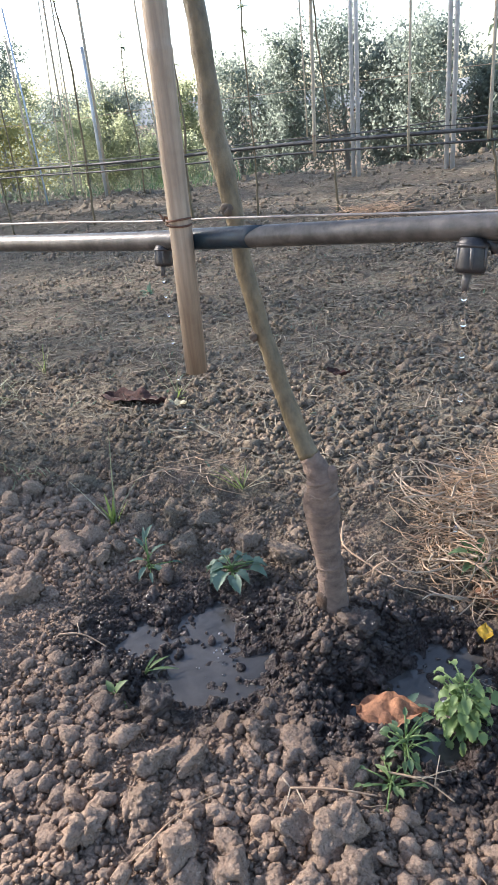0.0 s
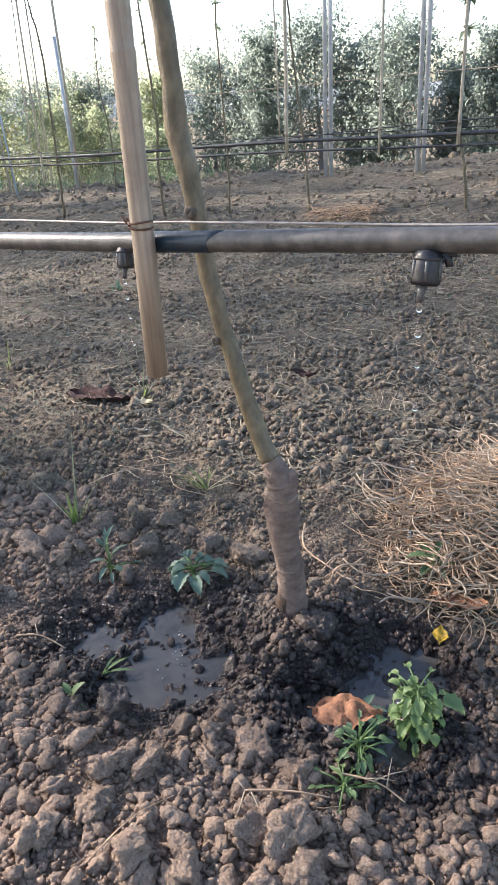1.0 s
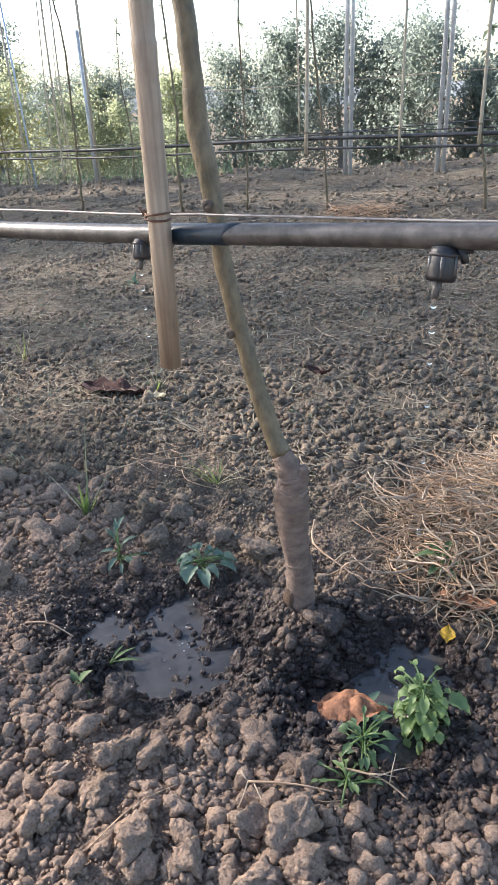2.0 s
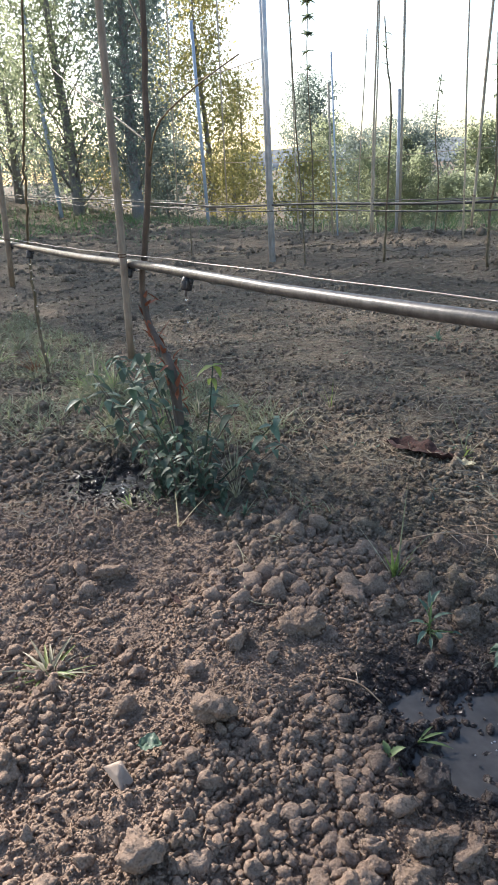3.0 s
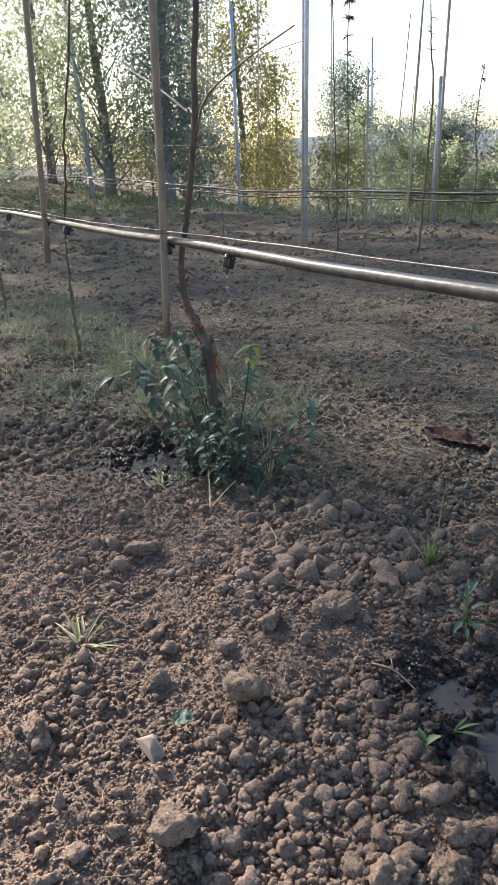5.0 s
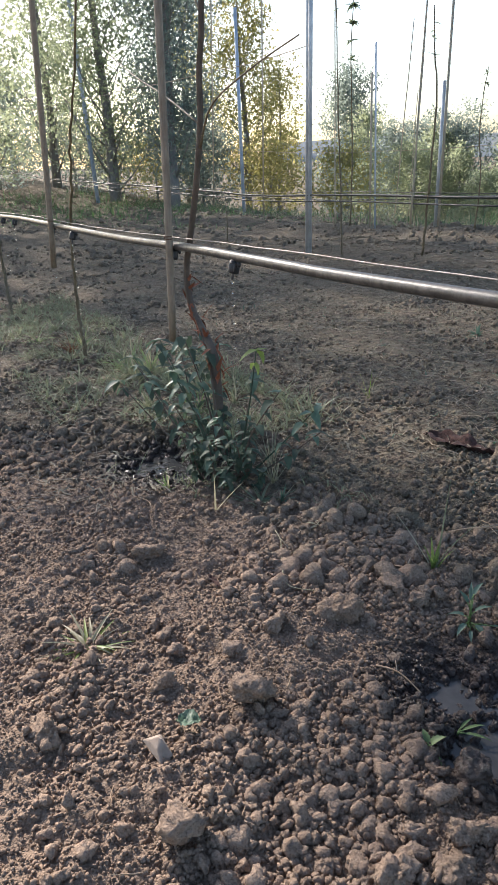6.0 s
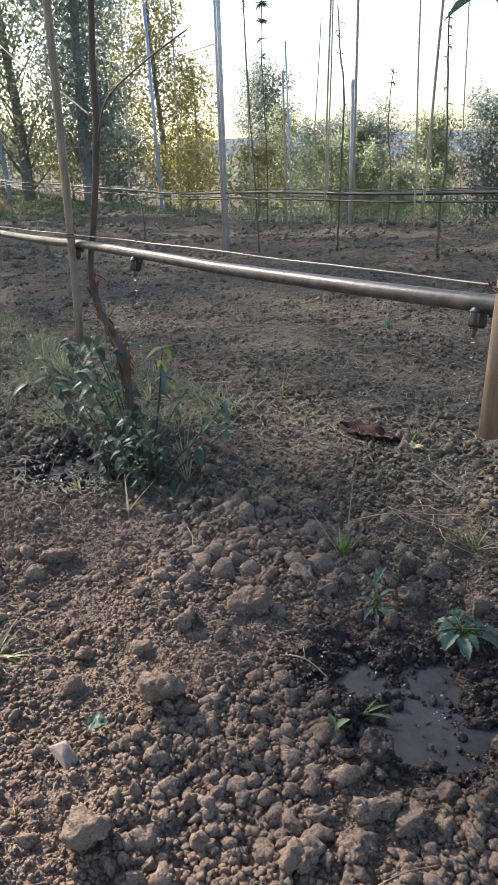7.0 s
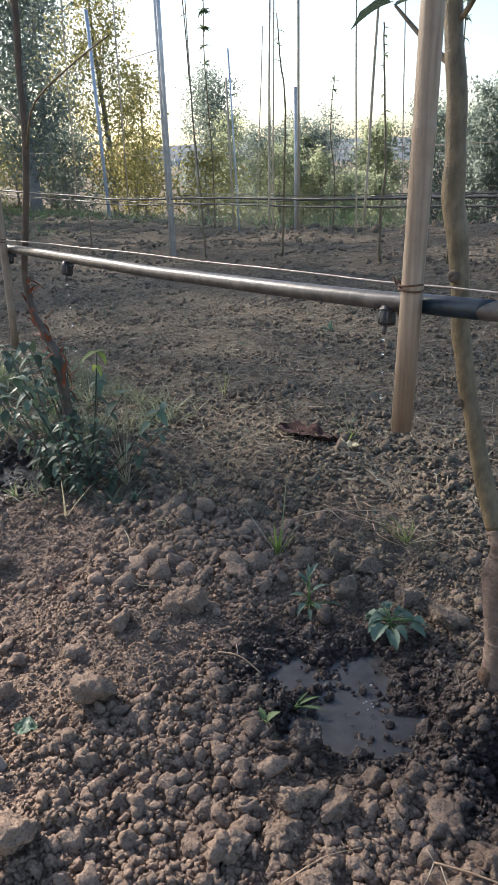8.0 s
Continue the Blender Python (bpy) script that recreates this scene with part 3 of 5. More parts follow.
def smooth_path(rows, n):
    """Evenly glides through rows of numbers."""
    rows = np.array(rows, float)
    t = np.linspace(0, len(rows) - 1, n)
    i = np.clip(np.floor(t).astype(int), 0, len(rows) - 2)
    f = (t - i)[:, None]
    p0, p1, p2, p3 = rows[np.maximum(i - 1, 0)], rows[i], rows[i + 1], rows[np.minimum(i + 2, len(rows) - 1)]
    return 0.5 * (2 * p1 + (p2 - p0) * f + (2 * p0 - 5 * p1 + 4 * p2 - p3) * f**2 + (3 * p1 - p0 - 3 * p2 + p3) * f**3)


def first_sapling():
    low = smooth_path([(0.050, 0.100, -0.09, 0.022), (0.048, 0.100, -0.03, 0.020), (0.045, 0.100, 0.03, 0.0168), (0.043, 0.100, 0.08, 0.0158), (0.040, 0.100, 0.12, 0.0160), (0.035, 0.100, 0.160, 0.0190), (0.034, 0.100, 0.178, 0.0192), (0.036, 0.100, 0.205, 0.0170), (0.031, 0.100, 0.222, 0.0158), (0.021, 0.100, 0.240, 0.0130)], 40)
    up = smooth_path([(0.021, 0.100, 0.240, 0.0130), (0.006, 0.100, 0.275, 0.0112), (-0.016, 0.100, 0.335, 0.0104), (-0.036, 0.100, 0.395, 0.0102), (-0.050, 0.100, 0.460, 0.0104), (-0.060, 0.100, 0.525, 0.0106), (-0.071, 0.100, 0.580, 0.0118), (-0.076, 0.100, 0.614, 0.0130), (-0.077, 0.100, 0.660, 0.0112), (-0.086, 0.100, 0.735, 0.0104), (-0.094, 0.100, 0.81, 0.0098), (-0.105, 0.100, 1.1, 0.009), (-0.11, 0.100, 1.5, 0.007), (-0.10, 0.100, 2.1, 0.003)], 70)
    low[:, 3] *= 1 + 0.11 * np.clip(low[:, 2] / 0.04, 0, 1) * np.clip((0.225 - low[:, 2]) / 0.02, 0, 1)
    rows = list(low) + list(up[1:])
    pts = [over(u + 0.0012 * math.sin(h * 37) + 0.0006 * math.sin(h * 91), v, h) for u, v, h, _ in rows]
    s, foot = sapling(pts, [r * (1 + 0.03 * math.sin(h * 47) + 0.02 * math.sin(h * 113)) for _, _, h, r in rows], BARK, "leaning young fruit tree with swollen graft in wet soil", low=len(low) - 1, sides=18)
    # bark rings round the rootstock and the dark peeled foot
    for h, fat, mat, text in ((0.093, 1.02, BARK_LOW, "cracked grey bark ring"), (0.121, 1.02, BARK_LOW, "grey bark ring"), (0.199, 1.05, BARK_PALE, "pale ridge over the graft"), (0.212, 1.05, BARK_LOW, "grey bark ring")):
        k = int(np.argmin([abs(q[2] - h) for q in low]))
        a, b = Vector(pts[k]) - foot, Vector(pts[k + 1]) - foot
        d, r = (b - a).normalized(), low[k][3] * fat
        part("bark_ring", Geo().tube([a - d * 0.0028, a - d * 0.0012, a + d * 0.0010, a + d * 0.0026], [r * 0.95, r, r * 1.005, r * 0.94], 18, 0.05), mat, s, text)
    bare_foot = [(-0.0045, -0.0030, h) for h in (-0.06, -0.01, 0.022, 0.040, 0.052, 0.060)]
    feet = [over(0.045 + du, 0.100 + dv, h) - foot for du, dv, h in bare_foot]
    part("peeled_foot", Geo().tube(feet, [0.0195, 0.0192, 0.0180, 0.0170, 0.0145, 0.008], 16, 0.14), BARK_WET, s, "dark wet peeled bark at the foot")
    # scars of removed twigs
    for u, v, h, r in ((-0.060, 0.100, 0.526, 0.0070), (-0.039, 0.100, 0.384, 0.0052)):
        p = over(u, v - 0.012, h) - foot
        out = (Vector((-0.45, -0.9, 0.1))).normalized()
        part("knot", Geo().tube([p - out * 0.005, p, p + out * 0.0020, p + out * 0.0008], [r * 1.15, r, r * 0.75, r * 0.35], 10, 0.16), BARK_DARK, s, "dark pruning scar")
    st = [over(*q) - foot for q in ((0.040, 0.104, 0.200), (0.047, 0.104, 0.218), (0.051, 0.104, 0.229), (0.052, 0.104, 0.233))]
    part("graft_stub", Geo().tube(st, [0.0135, 0.0105, 0.0060, 0.002], 12, 0.1), BARK_LOW, s, "healed grey stub above the graft")
    # twigs above
    for a, b, c in (((-0.091, 0.100, 0.739), (-0.125, 0.100, 0.762), (-0.172, 0.10, 0.802)), ((-0.091, 0.10, 0.775), (-0.072, 0.10, 0.791), (-0.045, 0.10, 0.83)), ((-0.1, 0.07, 0.9), (-0.13, 0.1, 1.0), (-0.15, 0.12, 1.12))):
        tw = [over(*q) - foot for q in (a, b, c)]
        part("twig", Geo().tube(smooth_path([tuple(q) for q in tw], 8), [0.0042, 0.0038, 0.0035, 0.003, 0.0027, 0.0024, 0.002, 0.0015], 8), BARK, s)
    for (u, v, h), yaw, up_, L in (((-0.178, 0.10, 0.806), 3.3, -0.05, 0.058), ((-0.172, 0.10, 0.802), 1.2, 0.5, 0.04), ((-0.045, 0.10, 0.83), 0.4, 0.2, 0.05), ((-0.15, 0.12, 1.12), 1.4, 0.3, 0.05)):
        leaf_part(s, "leaf", over(u, v, h) - foot, spun(yaw + ROW_YAW, up_), L, L * 0.40, SUCKER, 0.5, label="small dark green leaf")


first_sapling()


def second_sapling():
    rows = smooth_path([(-1.105, 0.03, -0.09, 0.020), (-1.105, 0.03, 0.0, 0.017), (-1.105, 0.03, 0.08, 0.0165), (-1.112, 0.03, 0.16, 0.016), (-1.122, 0.03, 0.205, 0.0145), (-1.172, 0.03, 0.243, 0.012), (-1.232, 0.03, 0.285, 0.0115), (-1.254, 0.03, 0.34, 0.0108), (-1.249, 0.03, 0.395, 0.010), (-1.212, 0.03, 0.469, 0.0098), (-1.160, 0.03, 0.587, 0.0094), (-1.122, 0.03, 0.705, 0.0092), (-1.113, 0.03, 0.80, 0.0086), (-1.085, 0.03, 0.92, 0.008), (-1.05, 0.03, 1.3, 0.0065), (-1.06, 0.03, 1.9, 0.003)], 80)
    s, foot = sapling([over(u, v, h) for u, v, h, _ in rows], [r[3] * 0.75 for r in rows], BARK_DARK, "crooked young fruit tree on torn stump among green suckers")
    for k in range(44):
        t = rand(0.16, 0.50)
        u, v, h, r = rows[int(t * 79)]
        a = rand(0, 6.28)
        p = over(u, v, h) - foot + Vector((math.cos(a), math.sin(a), 0)) * r * 0.95
        g = Geo().ribbon(p, Vector((0.25 * math.cos(a), 0.25 * math.sin(a), rand(-1, 1))), Vector((-math.sin(a), math.cos(a), 0)), rand(0.02, 0.055), rand(0.006, 0.013), rand(-0.8, 0.8), 0.2, 4, "leaf")
        part("torn_bark", g, TORN, s, "loose strip of torn red-brown bark")
    for chain in ([(-1.123, 0.03, 0.70), (-1.30, 0.02, 0.765), (-1.5, 0.02, 0.82), (-1.75, 0.03, 0.90)], [(-1.127, 0.03, 0.655), (-1.06, 0.03, 0.735), (-0.90, 0.04, 0.79), (-0.73, 0.04, 0.825)], [(-1.09, 0.03, 0.9), (-1.2, 0.04, 1.0), (-1.32, 0.05, 1.08)]):
        n = 12
        part("branch", Geo().tube([over(*q) - foot for q in smooth_path(chain, n)], list(np.linspace(0.0028, 0.0012, n)), 7), BARK, s)


second_sapling()


def sucker_bush():
    foot = at(-1.03, 0.02)
    b = thing("sucker_bush", "low bush of dark green rootstock suckers round a stump", "bush", where=foot)
    # stem tips and the largest leaf of each: along, across, height, leaf
    stems = [(-0.36, -0.02, 0.235, 0.066), (-0.24, 0.00, 0.250, 0.060), (-0.14, 0.02, 0.235, 0.054), (0.115, 0.02, 0.285, 0.040), (0.155, 0.05, 0.20, 0.044), (0.27, 0.08, 0.145, 0.048), (0.20, 0.12, 0.17, 0.042), (-0.28, -0.09, 0.165, 0.052), (-0.10, -0.09, 0.14, 0.046), (0.06, -0.05, 0.13, 0.044), (0.01, 0.07, 0.20, 0.044), (-0.34, 0.10, 0.20, 0.054), (-0.50, 0.02, 0.19, 0.058), (-0.58, 0.06, 0.16, 0.052), (-0.45, -0.06, 0.15, 0.054), (-0.20, 0.08, 0.225, 0.050), (-0.46, 0.14, 0.20, 0.050), (-0.62, -0.02, 0.13, 0.050), (-0.30, 0.04, 0.20, 0.060), (-0.42, 0.06, 0.17, 0.060), (-0.52, -0.10, 0.11, 0.052), (-0.18, -0.06, 0.19, 0.052)]
    low = [(rand(-0.10, 0.16), rand(-0.09, 0.05), rand(0.03, 0.10), 0.034) for _ in range(20)]
    for k, (du, dv, h, size) in enumerate(stems + low):
        f = 0.22 if k < len(stems) else 0.6
        a = at(-0.99 + du * f, 0.0 + dv * f, -0.012) - foot
        c = at(-0.99 + du, 0.0 + dv, 0) - foot
        c.z = a.z + h + 0.03
        mid = a.lerp(c, 0.5) + Vector((rand(-1, 1), rand(-1, 1), 0)) * 0.016
        path = [Vector(q) for q in smooth_path([tuple(a), tuple(mid), tuple(c)], 9)]
        part("stem", Geo().tube(path, list(np.linspace(0.0026, 0.0011, 9)), 6), BARK_DARK if k % 3 else SUCKER, b)
        for i in range(2 if k < len(stems) else 1, 9):
            for side in (0, 1, 2) if i == 8 else (0, 1):
                if k != 3 and rand(0, 1) < 0.12 + 0.20 * (i < 4):
                    continue
                yaw = k * 1.3 + i * 2.1 + side * 2.6 + rand(-0.6, 0.6)
                L = size * rand(0.55, 1.1) * (0.75 + 0.25 * i / 8)
                top = k == 3 and i > 6
                leaf_part(b, "leaf", path[i], spun(yaw, rand(-0.6, 0.35)), L, L * rand(0.40, 0.58), GRASS if top else (GREEN_BLUE if rand(0, 1) < (0.45 if k < len(stems) else 0.08) else SUCKER), rand(0.3, 1.2), 0.15, twist=rand(-0.7, 0.7), steps=4, label="young yellow-green tip leaf" if top else "")


sucker_bush()


def far_sapling(u, v, pts, r, label, leaves=0, mat=None, size=0.05):
    """A thin sapling: pts are (du, height) above the soil."""
    foot = at(u, v, -0.02)
    s = thing("fruit_sapling", label, "sapling", "young fruit trees", foot)
    rows = smooth_path([(0, 0.0)] + list(pts), 6 * len(pts))
    path = [Vector((AX * du, AY * du, h + 0.02)) + Vector((rand(-1, 1), rand(-1, 1), 0)) * 0.004 for du, h in rows]
    part("trunk", Geo().tube(path, list(np.linspace(r * 0.8, r * 0.3, len(path))), 7, 0.08), BARK, s)
    for k in range(leaves):
        p = path[int(rand(0.68, 1) * (len(path) - 1))]
        leaf_part(s, "leaf", p, spun(rand(0, 6.28), rand(-0.3, 0.8)), size * rand(0.7, 1.2), size * 0.45, mat or CROWN, rand(0.2, 0.9), steps=3)
    return s


far_sapling(-2.50, 0.05, [(-0.01, 0.10), (-0.03, 0.2), (-0.02, 0.33), (0.0, 0.48), (0.1, 0.68), (0.2, 0.88), (0.42, 1.18), (0.8, 1.8)], 0.0105, "thin crooked young fruit tree above a reddish tuft")
far_sapling(-4.24, 0.03, [(-0.05, 0.2), (-0.05, 0.5), (0.0, 0.9), (0.1, 1.5)], 0.014, "slim young fruit tree carrying large leaves", 40, CROWN, 0.09)


def grass_tuft(u, v, blades, name="grass_tuft", mat=None, label="green grass tuft with a few long blades in crumbly soil"):
    foot = at(u, v, -0.004)
    t = thing(name, label, "grass", "grass tufts", foot)
    for yaw, up, L, w, bend, dry in blades:
        p = Vector((rand(-1, 1), rand(-1, 1), 0)) * 0.005
        a = spun(yaw, up)
        g = Geo().ribbon(p, a, a.cross(Vector((0.05, 0.03, 1))), L, w, bend, 0.35, 6, "blade")
        part("blade", g, GRASS_GREY if dry == 2 else GRASS_DRY if dry else (mat or GRASS), t)
    return t


def random_blades(n, L, w, dry=0.2, low=0.5, bend=0.9):
    return [(rand(0, 6.28), rand(low, 1.5), L * rand(0.5, 1.15), w * rand(0.7, 1.2), rand(0.1, bend), rand(0, 1) < dry) for _ in range(n)]


grass_tuft(-0.405, 0.11, [(1.2, 1.45, 0.17, 0.0036, 0.25, 2), (0.6, 1.1, 0.13, 0.0032, 0.5, 2), (2.6, 0.75, 0.12, 0.0028, 0.2, True), (2.0, 1.3, 0.06, 0.008, 0.2, False), (1.0, 1.4, 0.065, 0.008, 0.15, False), (0.2, 1.2, 0.055, 0.005, 0.3, False), (4.0, 1.3, 0.06, 0.008, 0.2, False), (5.2, 1.3, 0.05, 0.005, 0.3, False)])
grass_tuft(-0.29, 0.32, random_blades(12, 0.075, 0.004, 0.3, 0.2))
grass_tuft(-0.72, 0.60, [(y, p, L, 0.003, 0.3, 2) for y, p, L in ((2.4, 1.2, 0.15), (2.9, 0.9, 0.12), (1.2, 1.4, 0.11), (0.4, 1.0, 0.08))] + random_blades(5, 0.05, 0.0055, 0.2), label="pale green grass tuft beside a dark fallen leaf")
grass_tuft(-0.82, -0.11, [(1.6, 1.5, 0.085, 0.005, 0.1, True), (0.3, 0.95, 0.10, 0.005, 0.15, True)], label="two upright pale grass blades beside the bush")
grass_tuft(-0.95, 0.09, [(rand(0, 6.28), rand(0.8, 1.4), rand(0.06, 0.11), 0.0030, rand(-0.2, 0.5), 2 if k % 2 else True) for k in range(15)], label="dry grey grass tuft beside the bush")
grass_tuft(-0.78, 0.02, random_blades(22, 0.05, 0.005, 0.3, 0.1), mat=GREEN_BLUE, label="low grey-green weed mat beside the bush")
grass_tuft(-0.50, -0.47, [(rand(0, 6.28), rand(0.15, 0.65), rand(0.035, 0.080), rand(0.004, 0.008), rand(0.2, 1.1), rand(0, 1) < 0.55) for _ in range(64)], label="yellowing trampled grass on dry clods")
grass_tuft(-1.27, 0.6, random_blades(7, 0.11, 0.003, 0.6, 0.9), label="sparse thin grass on open soil")
for u, v, n, L in ((-1.45, 0.12, 24, 0.09), (-1.62, 0.02, 20, 0.07), (-1.80, 0.16, 26, 0.10), (-1.98, 0.10, 26, 0.10), (-2.2, 0.16, 24, 0.11), (-2.1, -0.08, 20, 0.08), (-2.45, -0.02, 22, 0.10), (-2.75, 0.1, 24, 0.11), (-1.5, 0.26, 22, 0.09), (-3.0, -0.05, 24, 0.11), (-3.3, 0.1, 26, 0.12), (-3.7, 0.05, 26, 0.12), (-4.3, 0.1, 26, 0.12)):
    grass_tuft(u, v, random_blades(n + 8, L * 1.25, 0.0056, 0.3, 0.25, 1.6), mat=GRASS_GREY if n % 3 else GREEN_PALE, label="loose grey-green and straw-coloured grass tuft along the tree row")
for u, v, n in ((-2.134, 0.113, 26), (-2.011, 0.168, 30)):
    grass_tuft(u, v, random_blades(n, 0.13, 0.0055, 0.35, 0.5, 1.3), mat=GREEN_PALE, label="pale green grass clump with long bent blades")
grass_tuft(-0.808, -0.015, [(rand(0, 6.28), rand(0.0, 0.6), rand(0.03, 0.085), rand(0.003, 0.005), rand(-0.3, 0.8), rand(0, 1) < 0.1) for _ in range(75)], mat=GRASS_GREY, label="low grey-green weed mat before the bush")
grass_tuft(-0.880, 0.055, random_blades(12, 0.085, 0.0036, 1.0, 0.7, 0.5), label="dry grey grass tuft before the bush")
grass_tuft(-0.975, -0.163, random_blades(26, 0.040, 0.006, 0.2, 0.1), mat=GREEN_PALE, label="small pale green weed before the bush")
grass_tuft(-1.66, 1.42, random_blades(14, 0.05, 0.012, 0.0, 0.1), mat=GREEN_BLUE, label="small green weed patch on the bare strip")
grass_tuft(-2.62, 0.02, random_blades(26, 0.10, 0.006, 0.0, 0.5), mat=DEAD_RUST, label="reddish withered tuft at a sapling's foot")


def weed(u, v, leaves, mat, label, stem_h=0.03, name="weed", stem_mat=None, lift=0.0):
    """leaves: yaw, pitch, height of the stalk's start, stalk length, leaf length, leaf width, bend."""
    foot = at(u, v, lift - 0.004)
    w = thing(name, label, "weed", "weeds", foot)
    part("stem", Geo().tube([(0, 0, 0), (0.001, 0.002, stem_h * 0.5), (0.003, 0.0, stem_h)], [0.0022, 0.0018, 0.0013], 6), stem_mat or GREEN_PALE, w)
    for yaw, up, h, stalk, L, wd, bend in leaves:
        a = spun(yaw, up)
        p = Vector((0.001, 0.001, h))
        tip = p + a * stalk
        g = Geo().tube([p, p + a * stalk * 0.5 + Vector((0, 0, 0.002)), tip], [0.0012, 0.001, 0.0009], 5)
        part("leaf_stalk", g, stem_mat or GREEN_PALE, w)
        leaf_part(w, "leaf", tip, spun(yaw, up - 0.2), L, wd, mat, bend, 0.3, twist=rand(-0.6, 0.6), steps=9)
    return w


rows = [(k * 2.4 + rand(-0.3, 0.3), rand(0.05, 0.6), rand(0.016, 0.030), rand(0.010, 0.036), rand(0.020, 0.030), rand(0.014, 0.020), rand(0.6, 1.3)) for k in range(19)]
weed(-0.138, 0.104, rows, WEED_DULL, "small blue-green broadleaf weed at the puddle's edge", 0.032)
weed(-0.26, 0.05, [(0.4, 0.9, 0.02, 0.012, 0.028, 0.008, 0.7), (1.8, 1.1, 0.035, 0.012, 0.030, 0.007, 0.6), (3.2, 0.5, 0.015, 0.010, 0.026, 0.008, 0.9), (4.4, 0.2, 0.01, 0.012, 0.026, 0.009, 0.6), (5.6, 0.2, 0.01, 0.014, 0.028, 0.009, 0.6), (2.5, 1.0, 0.03, 0.014, 0.022, 0.007, 0.6), (0.0, 0.1, 0.006, 0.016, 0.024, 0.007, 0.5), (5.0, 0.1, 0.006, 0.02, 0.02, 0.006, 0.5), (5.6, 0.05, 0.006, 0.034, 0.02, 0.006, 0.5), (0.3, 0.0, 0.006, 0.036, 0.018, 0.006, 0.5), (1.1, 1.2, 0.045, 0.014, 0.024, 0.007, 0.9)], WEED_DULL, "thin upright green weed with narrow leaves", 0.05)
weed(-0.10, -0.165, [(0.5, 1.0, 0.006, 0.006, 0.020, 0.011, 0.4), (2.2, 0.8, 0.006, 0.006, 0.018, 0.009, 0.5), (3.9, 0.4, 0.004, 0.006, 0.018, 0.009, 0.5), (5.5, 0.3, 0.004, 0.008, 0.022, 0.008, 0.4)], GREEN_PALE, "tiny pale green seedling on dry clods", 0.012)
weed(-0.118, -0.102, [(0.6, 0.6, 0.008, 0.010, 0.030, 0.005, 0.5), (0.1, 0.4, 0.008, 0.012, 0.034, 0.005, 0.5), (1.2, 0.5, 0.008, 0.010, 0.026, 0.004, 0.6), (2.9, 0.3, 0.006, 0.008, 0.022, 0.005, 0.4)], GREEN_PALE, "thin pale weed lying into the puddle", 0.014)
# leafy weed in the second puddle
rows = []
for k in range(110):
    h = rand(0.010, 0.080)
    rows.append((k * 2.4 + rand(-0.3, 0.3), rand(-0.2, 0.8), h, rand(0.005, 0.030), rand(0.010, 0.018), rand(0.007, 0.012), rand(1.0, 2.4)))
rows += [(-0.2, 0.3, 0.05, 0.03, 0.030, 0.024, 1.2), (-1.5, 0.1, 0.045, 0.024, 0.022, 0.015, 1.5)]
weed(0.250, 0.035, rows, GREEN_PALE, "bushy bright green nettle-like weed in the puddle", 0.078)
rows = [(k * 1.9, rand(0.1, 0.8), rand(0.01, 0.04), rand(0.008, 0.03), rand(0.009, 0.015), rand(0.005, 0.008), rand(0.4, 1.3)) for k in range(22)]
weed(0.222, -0.045, rows, GREEN, "low green weed with jagged leaves over clods", 0.045)
rows = [(k * 1.7, rand(-0.1, 0.5), rand(0.006, 0.022), rand(0.008, 0.032), rand(0.007, 0.012), rand(0.004, 0.0065), rand(0.4, 1.3)) for k in range(17)]
weed(0.228, -0.088, rows, GREEN_PALE, "sparse trailing green weed over clods and dry roots", 0.028)
weed(0.185, 0.025, [(k * 0.9, rand(0.1, 0.5), 0.012, 0.01, 0.026, 0.010, 0.5) for k in range(7)], GREEN_BLUE, "small fern-like weed at the puddle's edge", 0.016)
weed(0.16, 0.29, [(k * 1.0, rand(0.2, 1.0), rand(0.01, 0.04), 0.012, 0.03, 0.012, 0.6) for k in range(9)], GREEN, "green seedling growing out of the straw heap", 0.05)
weed(-0.62, 0.01, [(k * 1.1, rand(0.1, 0.6), 0.006, 0.008, 0.02, 0.006, 0.4) for k in range(5)], GRASS_DRY, "dry low weed among clods", 0.01, stem_mat=GRASS_DRY)


def dead_leaf(u, v, yaw, L, W, mat, label, lift=0.012, tilt=0.1, bend=0.6, fold=0.35, name="fallen_leaf"):
    o = at(u, v, lift)
    a = spun(yaw + ROW_YAW, tilt)
    l = thing(name, label, "leaf", "fallen leaves", o)
    side = a.cross(Vector((0, 0, 1)))
    side.normalize()
    g, nl, nw = Geo(), 18, 8
    for i in range(nl + 1):
        t = i / nl
        w = W * 0.5 * (max(0.03, math.sin(math.pi * min(1, t * 0.96 + 0.03) ** 0.8)) * (1 + 0.35 * float(bumps(t * 9 + u * 40, 0.3, 4))))
        for j in range(nw + 1):
            q = 2 * j / nw - 1
            lift_ = abs(q) * w * fold * 1.4 - bend * L * 0.35 * (2 * t - 1) ** 2 * (1 if fold < 0 else -0.6)
            cr = 0.30 * W * float(bumps(t * 7 + u * 70, q * 2.5 + v * 50, 3)) + 0.16 * W * float(bumps(t * 16, q * 5 + u * 30, 6))
            g.v.append(a * L * (t - 0.5) + side * w * q + Vector((0, 0, lift_ + cr)))
    for i in range(nl):
        for j in range(nw):
            k = i * (nw + 1) + j
            g.f.append((k, k + 1, k + nw + 2, k + nw + 1))
    part("blade", g, mat, l)
    s = -a * L * 0.5
    part("stalk", Geo().tube([s - a * min(0.014, 0.06 * L) + Vector((0, 0, 0.002)), s - a * 0.003 + Vector((0, 0, 0.001)), s + a * 0.004], [0.0011, 0.001, 0.0009], 5), mat, l)
    return l


